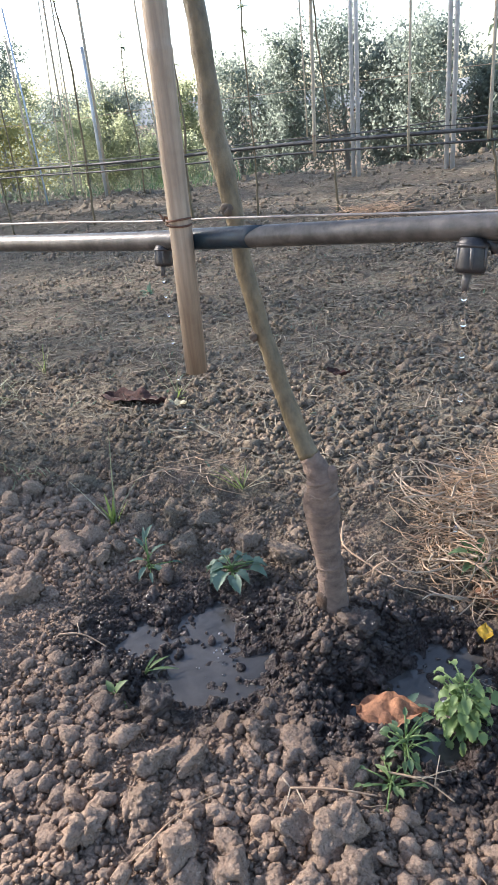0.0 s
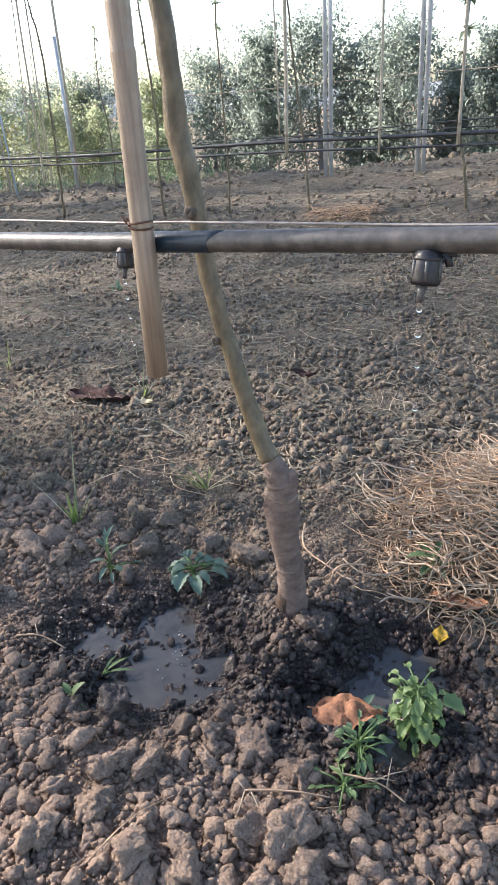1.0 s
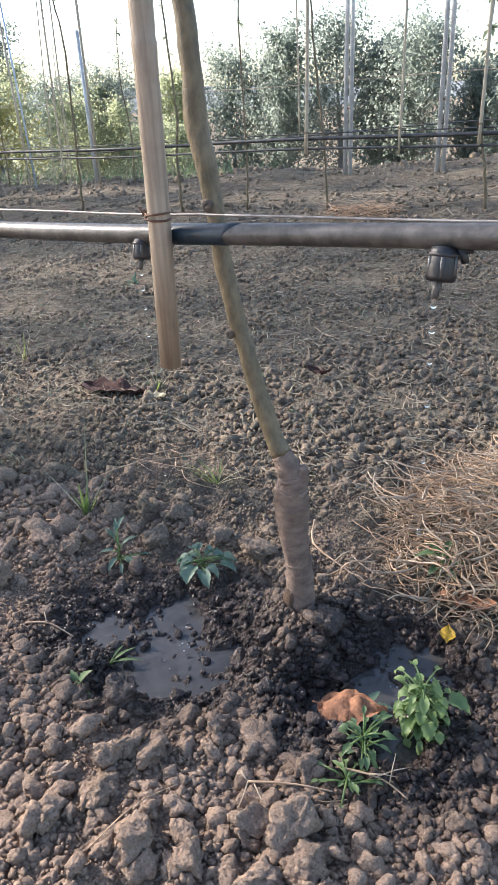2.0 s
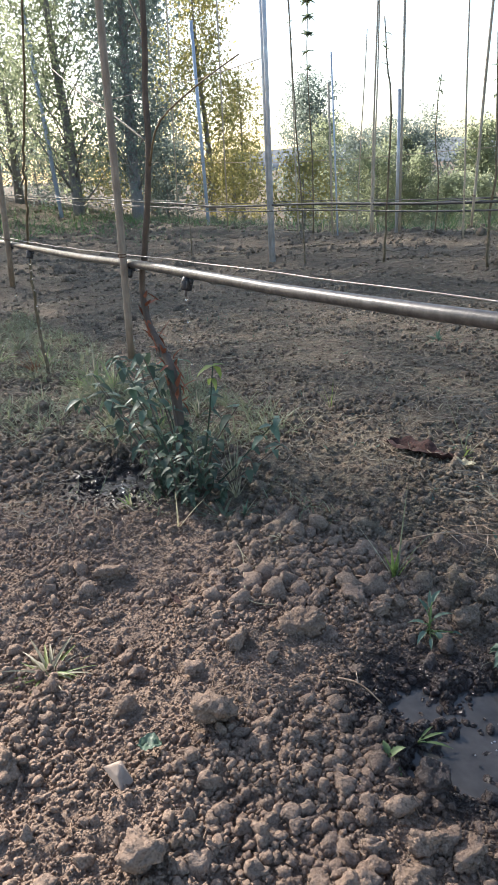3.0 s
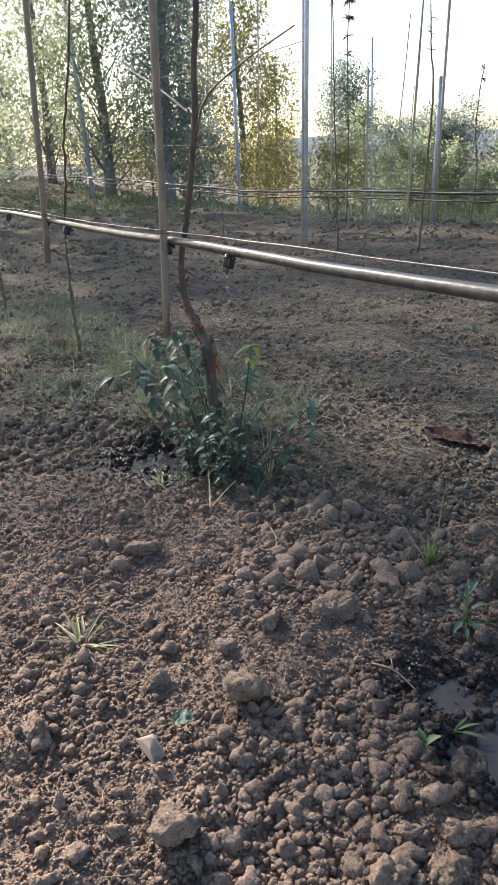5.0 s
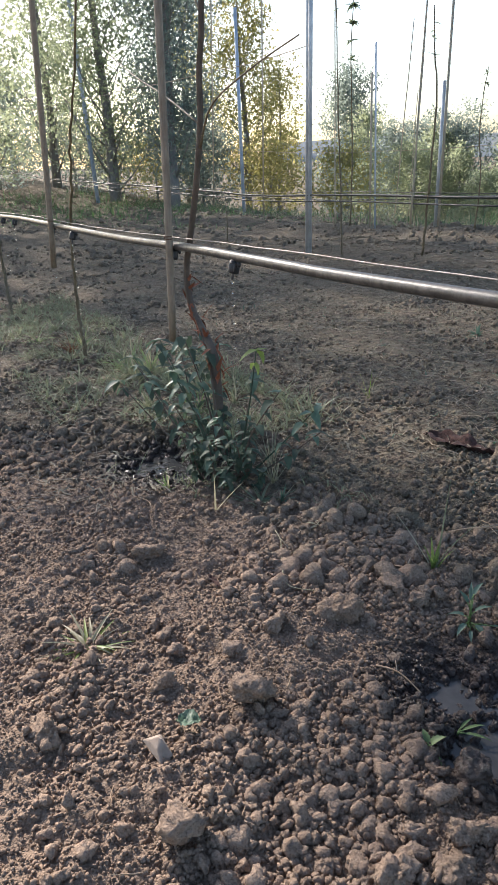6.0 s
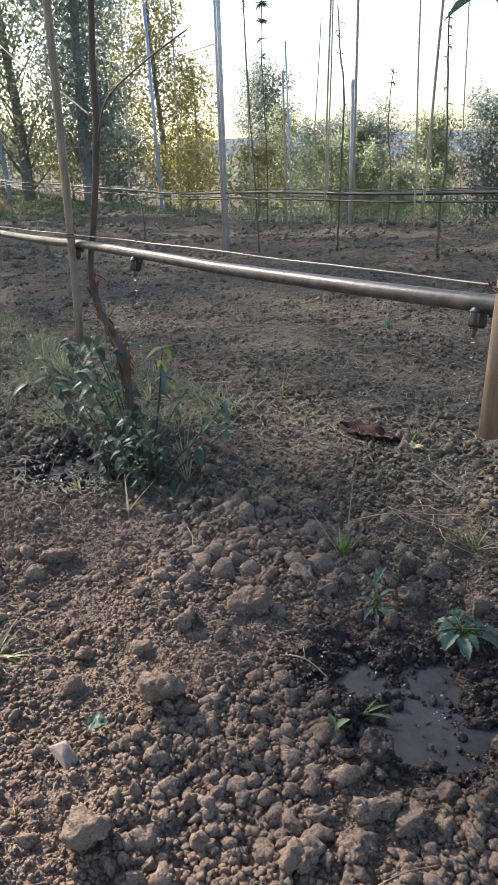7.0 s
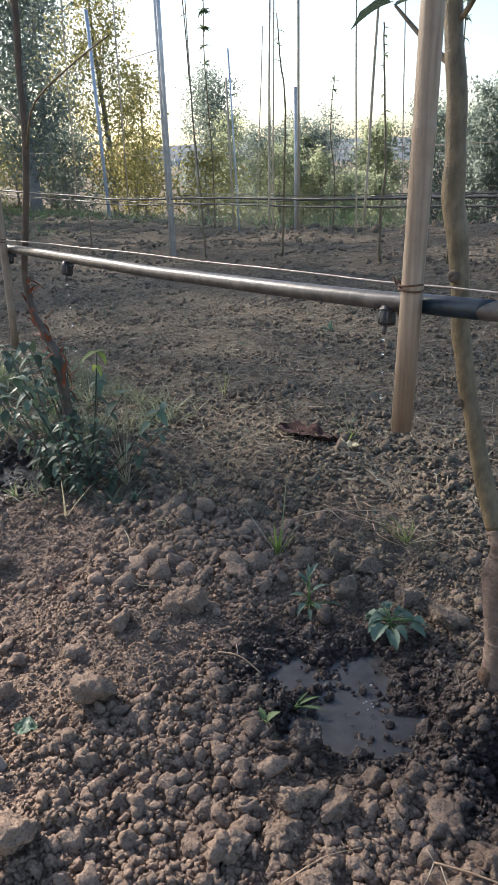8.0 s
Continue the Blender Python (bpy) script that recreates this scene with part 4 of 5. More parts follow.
dead_leaf(-0.795, 0.525, 0.25, 0.185, 0.080, DEAD_DARK, "large curled dark brown fallen leaf on bare soil", 0.006, 0.0, 0.10, 0.25)
dead_leaf(0.183, 0.000, 0.55, 0.080, 0.052, DEAD_RUST, "crumpled rust-orange fallen leaf at the puddle's edge", 0.026, 0.0, 0.30, -0.12)
dead_leaf(0.217, 0.248, 0.1, 0.075, 0.034, DEAD_RUST, "withered reddish-brown leaf below the straw heap", 0.016, 0.1, 0.8, 0.4)
dead_leaf(0.220, 0.178, 1.9, 0.028, 0.020, DEAD_YELLOW, "small bright yellow fallen leaf in wet soil", 0.012, 0.1, 0.5, 0.2)
dead_leaf(-0.41, 0.85, 0.3, 0.06, 0.03, DEAD_DARK, "small curled dark fallen leaf on bare soil", 0.012, 0.0, 1.0, 0.4)
dead_leaf(-0.55, -0.24, 0.0, 0.045, 0.012, DEAD_DARK, "reddish dry leaf sliver between clods", 0.01, 0.0, 0.2, 0.2)
dead_leaf(-0.66, 0.54, 0.3, 0.05, 0.03, GRASS_DRY, "pale dry leaf scrap on bare soil", 0.01, 0.0, 0.5, 0.2)
dead_leaf(-0.262, -0.405, 0.8, 0.032, 0.027, GREEN_BLUE, "crumpled pale green leaf scrap on dry clods", 0.014, 0.2, 0.6, 0.4)


# ---------------------------------------------------------------- grass strip
def grass_strip(name, label, n, spots, L, w, mat):
    g = Geo()
    for i in range(n):
        u, v = spots()
        a = spun(rand(0, 6.28), rand(0.3, 1.45))
        g.ribbon(at(u, v, -0.003), a, a.cross(Vector((0.05, 0.03, 1))), L * rand(0.4, 1.2), w * rand(0.7, 1.3), rand(0.2, 1.5), 0.3, 4, "blade")
    return tagged(new(name, g.mesh(name, mat)), label, "grass", kind="stuff")


def in_strip(u0, u1, v0, v1):
    def spot():
        while True:
            u, v = rand(u0, u1), rand(v0, v1)
            if float(bumps(u * 4, v * 7, 31)) > -0.12:
                return u, v
    return spot


grass_strip("grass", "low green grass along the tree row beyond the bush", 5200, in_strip(-4.6, -1.15, -0.26, 0.42), 0.080, 0.0048, GRASS_GREY)
grass_strip("grass", "dense green grass behind the bush", 1000, in_strip(-2.4, -1.15, 0.08, 0.42), 0.10, 0.004, GRASS_GREY)
grass_strip("grass", "straw-coloured grass along the tree row beyond the bush", 900, in_strip(-4.6, -1.15, -0.3, 0.46), 0.06, 0.0035, GRASS_DRY)
grass_strip("grass", "tiny grey-green seedlings on the bare strip", 700, in_strip(-3.2, 0.4, 0.35, 2.6), 0.022, 0.006, GREEN_BLUE)
grass_strip("grass", "sparse grey-green grass before the bush", 260, in_strip(-1.2, -0.62, -0.14, 0.16), 0.035, 0.004, GRASS_GREY)
grass_strip("grass", "sparse dry grass seedlings on the bare strip", 420, in_strip(-3.0, 0.4, 0.5, 2.4), 0.04, 0.003, GRASS_DRY)

# ---------------------------------------------------------------- straw and sticks
def strands(n, spots, length, width, mat, name, label, lift=(0.0, 0.006), curl=0.6, rise=0.2, segs=4):
    """Many bent straws, each a three-sided tube."""
    V, F = [], []
    for i in range(n):
        x0, y0, z0, yaw = spots(i)
        L, w = length * rand(0.4, 1.3), width * rand(0.6, 1.3)
        up, c = rand(-rise, rise), rand(-curl, curl)
        p = Vector((x0, y0, z0 + rand(*lift)))
        base = len(V)
        for k in range(segs + 1):
            a = spun(yaw, up)
            s = Vector((-math.sin(yaw), math.cos(yaw), 0))
            t = Vector((0, 0, 1))
            ww = w * (1 - 0.5 * k / segs)
            V += [p + s * ww, p - s * ww, p + t * ww * 1.2]
            p = p + a * (L / segs)
            yaw += c / segs + rand(-0.25, 0.25)
            up += rand(-0.25, 0.25) - up * 0.2
        for k in range(segs):
            q = base + 3 * k
            for m in range(3):
                F.append((q + m, q + (m + 1) % 3, q + 3 + (m + 1) % 3, q + 3 + m))
    me = array_mesh(name, np.array([tuple(p) for p in V]), np.array(F), mat)
    return tagged(new(name, me), label, "straw", kind="stuff")


def litter(u0, u1, v0, v1):
    def spot(i):
        u, v = rand(u0, u1), rand(v0, v1)
        while float(hollow(u, v)) > 0.5:
            u, v = rand(u0, u1), rand(v0, v1)
        return (*plan(u, v), float(soil_at(u, v)), rand(0, 6.28))
    return spot


strands(3200, litter(-3.6, 0.9, 0.45, 2.6), 0.060, 0.0014, STRAW_PALE, "straw_litter", "short bleached straws strewn over the bare strip", curl=1.6, segs=3)
strands(900, litter(-4.5, 1.2, 2.6, 5.0), 0.09, 0.0022, STRAW_PALE, "straw_litter", "bleached straws strewn before the next tree row", curl=1.2)
strands(1300, litter(-4.0, -0.9, -0.6, 0.35), 0.055, 0.0014, STRAW_PALE, "straw_litter", "bleached straws and dead grass along the tree row", curl=1.6, segs=3)
strands(500, litter(-1.3, 0.5, 0.05, 0.5), 0.055, 0.0006, THATCH, "straw_litter", "loose dry straws on clods along the tree row", curl=1.4)
strands(150, litter(-1.0, 0.4, -0.6, -0.1), 0.035, 0.0008, STRAW, "straw_litter", "few short dry straws between the near clods", curl=1.0)
strands(260, litter(-1.68, -1.28, 2.86, 3.02), 0.10, 0.0028, STRAW, "straw_heap", "small heap of tan straw at the next row", (0.0, 0.05), 1.5, 0.4, 3)


def thatch(n, u0, u1, v0, v1, length, width, label):
    """A torn mat of short dead grass: flat bent blades pressed on the soil."""
    u, v = np.random.uniform(u0, u1, n), np.random.uniform(v0, v1, n)
    keep = bumps(u * 2.3, v * 3.1, 33) + 0.6 * bumps(u * 9, v * 9, 34) > np.random.uniform(-0.75, 0.25, n)
    u, v = u[keep], v[keep]
    n = len(u)
    yaw = np.random.normal(0.25, 0.9, n)
    L = length * np.random.uniform(0.4, 1.4, n)
    w = width * np.random.uniform(0.6, 1.3, n)
    tilt = np.random.uniform(-0.8, 0.8, n)
    rows = []
    for k in range(4):
        f = k / 3 - 0.5
        a = yaw + np.random.uniform(-0.6, 0.6, n) * k / 3
        uu, vv = u + L * f * np.cos(a), v + L * f * np.sin(a)
        h = 0.003 + 0.012 * np.random.uniform(0, 1, n) ** 2
        ww = w * (1.0, 1.0, 0.8, 0.35)[k]
        for side in (-1, 1):
            x, y = plan(uu - side * ww * np.sin(a), vv + side * ww * np.cos(a))
            rows.append(np.stack([x, y, soil_at(uu, vv) + h + side * tilt * ww], 1))
    V = np.stack(rows, 1).reshape(-1, 3)
    b = np.arange(n)[:, None] * 8
    F = np.concatenate([b + np.array([[2 * k, 2 * k + 1, 2 * k + 3, 2 * k + 2]]) for k in range(3)])
    return tagged(new("dead_grass", array_mesh("dead_grass", V, F, THATCH)), label, "dead grass", kind="stuff")


np.random.seed(77)
thatch(25000, -4.2, 1.0, 0.40, 2.7, 0.048, 0.0012, "grey-brown mat of torn dead grass over the bare strip")
thatch(5000, -8.0, 1.2, 2.6, 5.4, 0.10, 0.0026, "dead grass strewn between the next tree rows")
thatch(4500, -9.0, -3.8, -0.8, 2.8, 0.09, 0.0024, "torn dead grass between the tree rows further along")
thatch(2200, -14.0, -6.0, 2.0, 6.5, 0.16, 0.0045, "dead grass on the far field")
thatch(2600, -3.8, -0.95, -0.4, 0.4, 0.050, 0.0017, "torn dead grass along the tree row")


def hay_heap():
    """Pulled dry roots and straw in a loose heap."""
    heap = thing("straw_heap", "loose heap of tan dry straw and pulled roots beside a sapling", "straw heap", where=at(0.2, 0.47))
    def spot(i):
        while True:
            r, a = math.sqrt(rand(0, 1)), rand(0, 6.28)
            u, v = 0.205 + 0.185 * r * math.cos(a), 0.465 + 0.25 * r * math.sin(a)
            if rand(0, 1) < 1.1 - 0.6 * r:
                break
        x, y = plan(u, v)
        return x, y, float(soil_at(u, v)) + 0.090 * max(0, 1 - r * r) * rand(0.35, 1), (a + 1.57 + rand(-1.2, 1.2)) if rand(0, 1) < 0.25 else rand(0, 6.28)
    for n, L, w, mat, lab in ((1700, 0.075, 0.0012, STRAW, "thin tan straws"), (700, 0.055, 0.0009, STRAW_PALE, "fine bleached straws"), (300, 0.060, 0.0011, THATCH, "grey-brown dead grass"), (330, 0.090, 0.0021, STRAW_PALE, "thicker pale roots")):
        ob = strands(n, spot, L, w, mat, "straw_layer", lab, (0, 0.010), 1.8, 0.5, 6)
        del ob["category"]
        ob.parent = heap
        ob.matrix_parent_inverse = Matrix.Translation(at(0.2, 0.47)).inverted()
    g = Geo()
    n = 18
    for i in range(n):
        for j in range(n):
            a, r = 2 * math.pi * i / n, j / (n - 1)
            u, v = 0.225 + 0.15 * r * math.cos(a), 0.50 + 0.22 * r * math.sin(a)
            h = 0.075 * (1 - r * r) * (1 + 0.8 * float(bumps(u * 30, v * 30, 9)))
            g.v.append(at(u, v, h - 0.012 * r) - at(0.2, 0.47))
    for i in range(n):
        for j in range(n - 1):
            g.f.append((i * n + j, ((i + 1) % n) * n + j, ((i + 1) % n) * n + j + 1, i * n + j + 1))
    part("core", g, CLOD, heap, "soil and root core of the heap")


hay_heap()


def stick(pts, r, label, mat=None, name="dry_stick", forks=()):
    foot = at(*pts[0])
    s = thing(name, label, "stick", "dry sticks and roots", foot)
    r *= 0.68
    path = smooth_path([tuple(at(*p) - foot + Vector((rand(-1, 1), rand(-1, 1), rand(0, 1))) * 1.5 * r) for p in pts], 4 * len(pts))
    part("shaft", Geo().tube(path, list(np.linspace(r, r * 0.55, len(path))), 7, 0.25), mat or STRAW, s)
    for t, yaw, up, L in forks:
        p = Vector(path[int(t * (len(path) - 1))])
        q = spun(yaw, up)
        part("fork", Geo().tube([p, p + q * L * 0.5 + Vector((0, 0, rand(-0.004, 0.004))), p + q * L], [r * 0.6, r * 0.5, r * 0.25], 6), mat or STRAW_PALE, s)
    return s


stick([(-0.243, -0.135, 0.006), (-0.215, -0.115, 0.012), (-0.185, -0.105, 0.006)], 0.0022, "short bleached stick on dry clods", forks=[(0.5, 2.0, 0.2, 0.02)])
stick([(-0.05, 0.275, 0.03), (-0.02, 0.235, 0.02), (0.04, 0.215, 0.018), (0.09, 0.20, 0.012)], 0.0028, "pale bent dry root beside the straw heap", forks=[(0.2, 2.5, 0.3, 0.02), (0.6, 0.5, 0.3, 0.03), (0.8, -1, 0.2, 0.03)])
stick([(0.05, 0.18, 0.01), (0.06, 0.20, 0.03), (0.085, 0.225, 0.03)], 0.0026, "twisted tan dry root by wet soil", STRAW, forks=[(0.3, 3.5, -0.2, 0.03), (0.3, 4.3, -0.2, 0.025), (0.8, 0.5, 0.3, 0.02)])
stick([(0.155, -0.155, 0.014), (0.19, -0.13, 0.016), (0.225, -0.11, 0.012)], 0.0019, "forked pale dry root over clods below a weed", forks=[(0.05, 4.4, -0.1, 0.03), (0.1, 5.2, -0.2, 0.045), (0.05, 2.2, 0.1, 0.015)])
stick([(0.215, -0.085, 0.014), (0.255, -0.065, 0.016), (0.285, -0.065, 0.010)], 0.0018, "pale dry root by a green weed", forks=[(0.4, -0.2, 0.1, 0.03), (0.7, 1.2, 0.5, 0.03), (0.5, 0.3, 0.0, 0.04)])
stick([(-0.46, 0.27, 0.015), (-0.38, 0.285, 0.022), (-0.31, 0.31, 0.02), (-0.22, 0.36, 0.012)], 0.0011, "thin branching pale dry stalk on clods", forks=[(0.2, 4.2, 0.1, 0.05), (0.4, 4.6, 0.0, 0.05), (0.5, 0.8, 0.1, 0.06), (0.7, 5.0, 0.0, 0.04), (0.9, 2.0, 0.2, 0.05)])
stick([(-0.47, 0.20, 0.010), (-0.44, 0.25, 0.016), (-0.40, 0.33, 0.014), (-0.345, 0.40, 0.010)], 0.0016, "long pale dry root across the clods", forks=[(0.3, 0.5, 0.1, 0.05), (0.45, 5.4, 0.05, 0.06), (0.6, 1.9, 0.1, 0.05), (0.7, 4.8, 0.0, 0.05)])
stick([(-0.44, 0.30, 0.012), (-0.43, 0.34, 0.014), (-0.42, 0.40, 0.010)], 0.0015, "tangled reddish dry root on bare soil", STRAW, forks=[(0.2, 0.2, 0.1, 0.04), (0.3, 3.6, 0.1, 0.04), (0.6, 5.6, 0.1, 0.05), (0.8, 2.6, 0.1, 0.03)])
stick([(-0.43, 0.045, 0.012), (-0.405, 0.048, 0.022), (-0.39, 0.03, 0.010)], 0.0016, "short curved pale root on a clod", forks=[(0.5, 1.5, 0.4, 0.025)])
stick([(-0.67, -0.06, 0.010), (-0.60, -0.085, 0.016), (-0.53, -0.12, 0.012), (-0.465, -0.145, 0.008), (-0.43, -0.118, 0.010)], 0.0016, "long curling pale dry stalk over clods", GRASS_DRY, forks=[(0.25, 5.5, 0.1, 0.05), (0.45, 1.0, 0.2, 0.05), (0.6, 4.6, 0.05, 0.05)])
stick([(-0.36, 0.30, 0.012), (-0.31, 0.27, 0.016), (-0.25, 0.29, 0.01)], 0.0016, "thin curved pale stalk on clods", forks=[(0.1, 2.6, 0.2, 0.02)])
stick([(-0.06, -0.43, 0.008), (-0.045, -0.425, 0.012), (-0.03, -0.42, 0.008)], 0.0042, "short grey stub of wood among dry clods", BARK_LOW)
stick([(-0.95, -0.25, 0.008), (-0.90, -0.23, 0.014), (-0.84, -0.25, 0.006)], 0.0014, "thin curved pale straw on dry soil")
stick([(0.08, -0.30, 0.02), (0.095, -0.25, 0.03), (0.10, -0.20, 0.012)], 0.0010, "thin bent brown straw on near clods", STRAW)


# ---------------------------------------------------------------- next rows: pipes, wires, posts, canes, saplings
def line_thing(name, label, category, u0, u1, v, height, r, mat, group=""):
    foot = Vector((*plan(u1, v), float(terrain(u1, v)) + height(u1)))
    ob = thing(name, label, category, group, foot)
    us = np.linspace(u0, u1, 70)
    part("strand", Geo().tube([Vector((*plan(u, v), float(terrain(u, v)) + height(u) + 0.006 * math.sin(u * 2.3))) - foot for u in us], r, 8), mat, ob)
    return ob


line_thing("drip_pipe", "dark drip pipe hung along the next tree row", "pipe", -24, 3, 3.0, lambda u: 0.365 - 0.030 * u if u > -9 else 0.635 - 0.02 * (u + 9), 0.010, DARKPIPE, "pipes of the next row")
line_thing("support_wire", "thin wire above the next row's drip pipe", "wire", -24, 3, 3.01, lambda u: 0.390 - 0.030 * u if u > -9 else 0.66 - 0.02 * (u + 9), 0.0028, DARKPIPE, "wires of the next rows")
line_thing("drip_pipe", "thin dark pipe slung below the next row's drip pipe", "pipe", -24, 3, 2.98, lambda u: 0.315 - 0.030 * u if u > -9 else 0.585 - 0.02 * (u + 9), 0.006, DARKPIPE, "pipes of the next row")
line_thing("support_wire", "thin dark wire along the far tree row", "wire", -26, 3, 4.9, lambda u: 0.36 - 0.004 * u, 0.005, DARKPIPE, "wires of the next rows")
line_thing("support_wire", "thin pale trellis wire along the far tree row", "wire", -26, 3, 4.92, lambda u: 0.62 - 0.045 * u, 0.003, STRAW_PALE, "wires of the next rows")
line_thing("support_wire", "thin pale upper trellis wire of the next row", "wire", -26, -5.5, 3.0, lambda u: 1.52 - 0.042 * u, 0.004, STRAW_PALE, "wires of the next rows")


def post(u, v, u_top, h, gap, r, mat, label, bottom=-0.15, name="post"):
    foot = at(u, v, 0)
    p = thing(name, label, "post", "posts of the next rows", foot)
    lean = Vector((AX, AY, 0)) * ((u_top - u) / 1.0)
    for k, du in enumerate((0, gap) if gap else (0,)):
        o = Vector((AX * du, AY * du, 0))
        part("pole", Geo().tube([o + Vector((0, 0, bottom)), o + lean * 0.5 + Vector((0, 0, h * 0.5)), o + lean + Vector((0, 0, h))], r, 12), mat, p)
    for z in (0.5, 1.4) if gap else ():
        part("clamp", Geo().tube([Vector((AX * d, AY * d, z)) + lean * (z / h) for d in (-0.012 * 1.0, gap + 0.012)], 0.007, 8), RUST_WIRE, p)
    return p


post(-5.52, 3.0, -5.49, 3.3, 0.045, 0.019, STEEL, "paired galvanised steel post of the next tree row")
post(-2.76, 4.9, -2.73, 3.2, 0.050, 0.017, STEEL, "paired galvanised steel post of the far tree row")
post(-1.945, 4.9, -1.925, 3.2, 0.050, 0.017, STEEL, "paired galvanised steel post of the far tree row")
post(-7.0, 4.9, -7.10, 2.05, 0, 0.010, BLUE, "pale blue painted post of the far tree row")
post(-12.4, 5.8, -12.5, 3.5, 0, 0.032, BLUE, "pale blue painted post before yellowing trees")
post(-19.4, 4.9, -20.4, 6.5, 0, 0.055, BLUE, "leaning pale blue painted post under poplars")
post(-14.26, 6.0, -13.85, 4.6, 0, 0.014, CANE_PALE, "thin weathered pole before the trees")
post(-11.98, 6.0, -11.83, 4.4, 0, 0.013, CANE_PALE, "thin weathered pole before the trees")
post(-5.86, 4.9, -5.84, 3.0, 0, 0.013, CANE_PALE, "thin weathered pole of the far tree row")
post(-7.11, 4.9, -7.16, 1.75, 0, 0.013, CANE_PALE, "thin weathered pole of the far tree row")
post(-5.91, 4.9, -5.90, 1.45, 0, 0.018, STEEL, "short thin steel pole of the far tree row")


def hung(u, v, h0, u1, h1, r, top, mat=CANE_PALE, label="weathered bamboo cane hung on the next row's wires"):
    """A cane through (u, h0) and (u1, h1), up to height top."""
    z = float(terrain(u, v))
    k = (top - h0) / (h1 - h0)
    ut = u + (u1 - u) * k
    a = Vector((*plan(u, v - 0.03), z + h0))
    b = Vector((*plan(ut, v - 0.03), z + top))
    cane(a, b, r * 0.6, r * 0.42, mat, label, z + 0.40 - 0.030 * u if h0 < 0.4 else None, 8, (0.4, 0.8, 1.2, 1.6, 2.0))


for row in ((-1.855, 3, 0.35, -1.832, 1.09, 0.017, 2.3), (-1.896, 3, 0.46, -1.901, 1.10, 0.007, 2.0), (-0.880, 3, 0.34, -0.874, 0.90, 0.014, 2.2), (-1.292, 3, 0.32, -1.280, 0.98, 0.011, 2.2), (-3.99, 3, 0.28, -3.934, 1.68, 0.013, 2.3), (-3.047, 3, 0.23, -3.086, 1.35, 0.010, 1.9), (-2.98, 3, 0.31, -2.909, 1.56, 0.015, 2.4), (-7.85, 4.9, 0.08, -7.905, 2.6, 0.016, 3.2), (-4.317, 4.9, 0.21, -4.39, 2.0, 0.010, 2.4), (-6.29, 4.9, 0.10, -6.205, 2.24, 0.016, 2.6), (-6.587, 4.9, 0.23, -6.445, 1.74, 0.012, 2.2), (-6.336, 4.9, 0.2, -6.288, 1.29, 0.010, 1.5)):
    hung(*row)

far_sapling(-1.736, 3.0, [(-0.01, 0.25), (-0.055, 0.65), (-0.09, 0.94), (-0.12, 1.4), (-0.13, 1.9)], 0.010, "thin young fruit tree of the next row", 10)
far_sapling(-0.831, 3.0, [(-0.02, 0.2), (-0.054, 0.4), (-0.05, 0.8), (-0.02, 1.6)], 0.011, "thin leafy young fruit tree of the next row", 45, CROWN, 0.06)
far_sapling(-4.937, 3.0, [(-0.02, 0.4), (-0.08, 1.1), (-0.135, 1.93), (-0.15, 2.3)], 0.011, "thin young fruit tree of the next row", 8)
far_sapling(-3.866, 3.0, [(0.03, 0.5), (0.055, 1.06), (0.0, 1.4), (-0.03, 1.64)], 0.012, "thin crooked young fruit tree of the next row", 6)
far_sapling(-2.853, 3.0, [(-0.01, 0.35), (0.02, 0.6), (-0.02, 1.11), (-0.04, 1.4)], 0.013, "thin crooked young fruit tree of the next row", 12)
far_sapling(-2.307, 3.0, [(0.01, 0.3), (0.0, 1.03), (0.02, 1.5)], 0.009, "thin leafy young fruit tree of the next row", 60, CROWN, 0.045)
far_sapling(-7.3, 3.0, [(0.02, 0.2), (0.0, 0.45)], 0.012, "short dead sapling stump of the next row")
far_sapling(-7.54, 4.9, [(0.02, 0.8), (-0.05, 2.0), (0.0, 2.9)], 0.014, "thin leafy young fruit tree of the far row", 70, CROWN, 0.11)
far_sapling(-5.3, 4.9, [(0.02, 0.5), (-0.05, 1.0), (0.0, 1.5)], 0.012, "thin young fruit tree of the far row", 16, CROWN, 0.06)


# ---------------------------------------------------------------- trees
def leaf_cloud(name, centres, size, mat, droop=0.3):
    """One folded two-triangle leaf at every centre."""
    n = len(centres)
    a = np.random.normal(size=(n, 3))
    a[:, 2] -= droop
    a /= np.linalg.norm(a, axis=1)[:, None]
    b = np.cross(a, np.random.normal(size=(n, 3)))
    b /= np.linalg.norm(b, axis=1)[:, None]
    L = size * np.random.uniform(0.6, 1.3, (n, 1))
    v = np.stack([centres + a * L * 0.62, centres - a * L * 0.38 + b * L * 0.36, centres - a * L * 0.38 - b * L * 0.36], 1).reshape(-1, 3)
    f = np.arange(n * 3).reshape(n, 3)
    return array_mesh(name, v, f, mat)


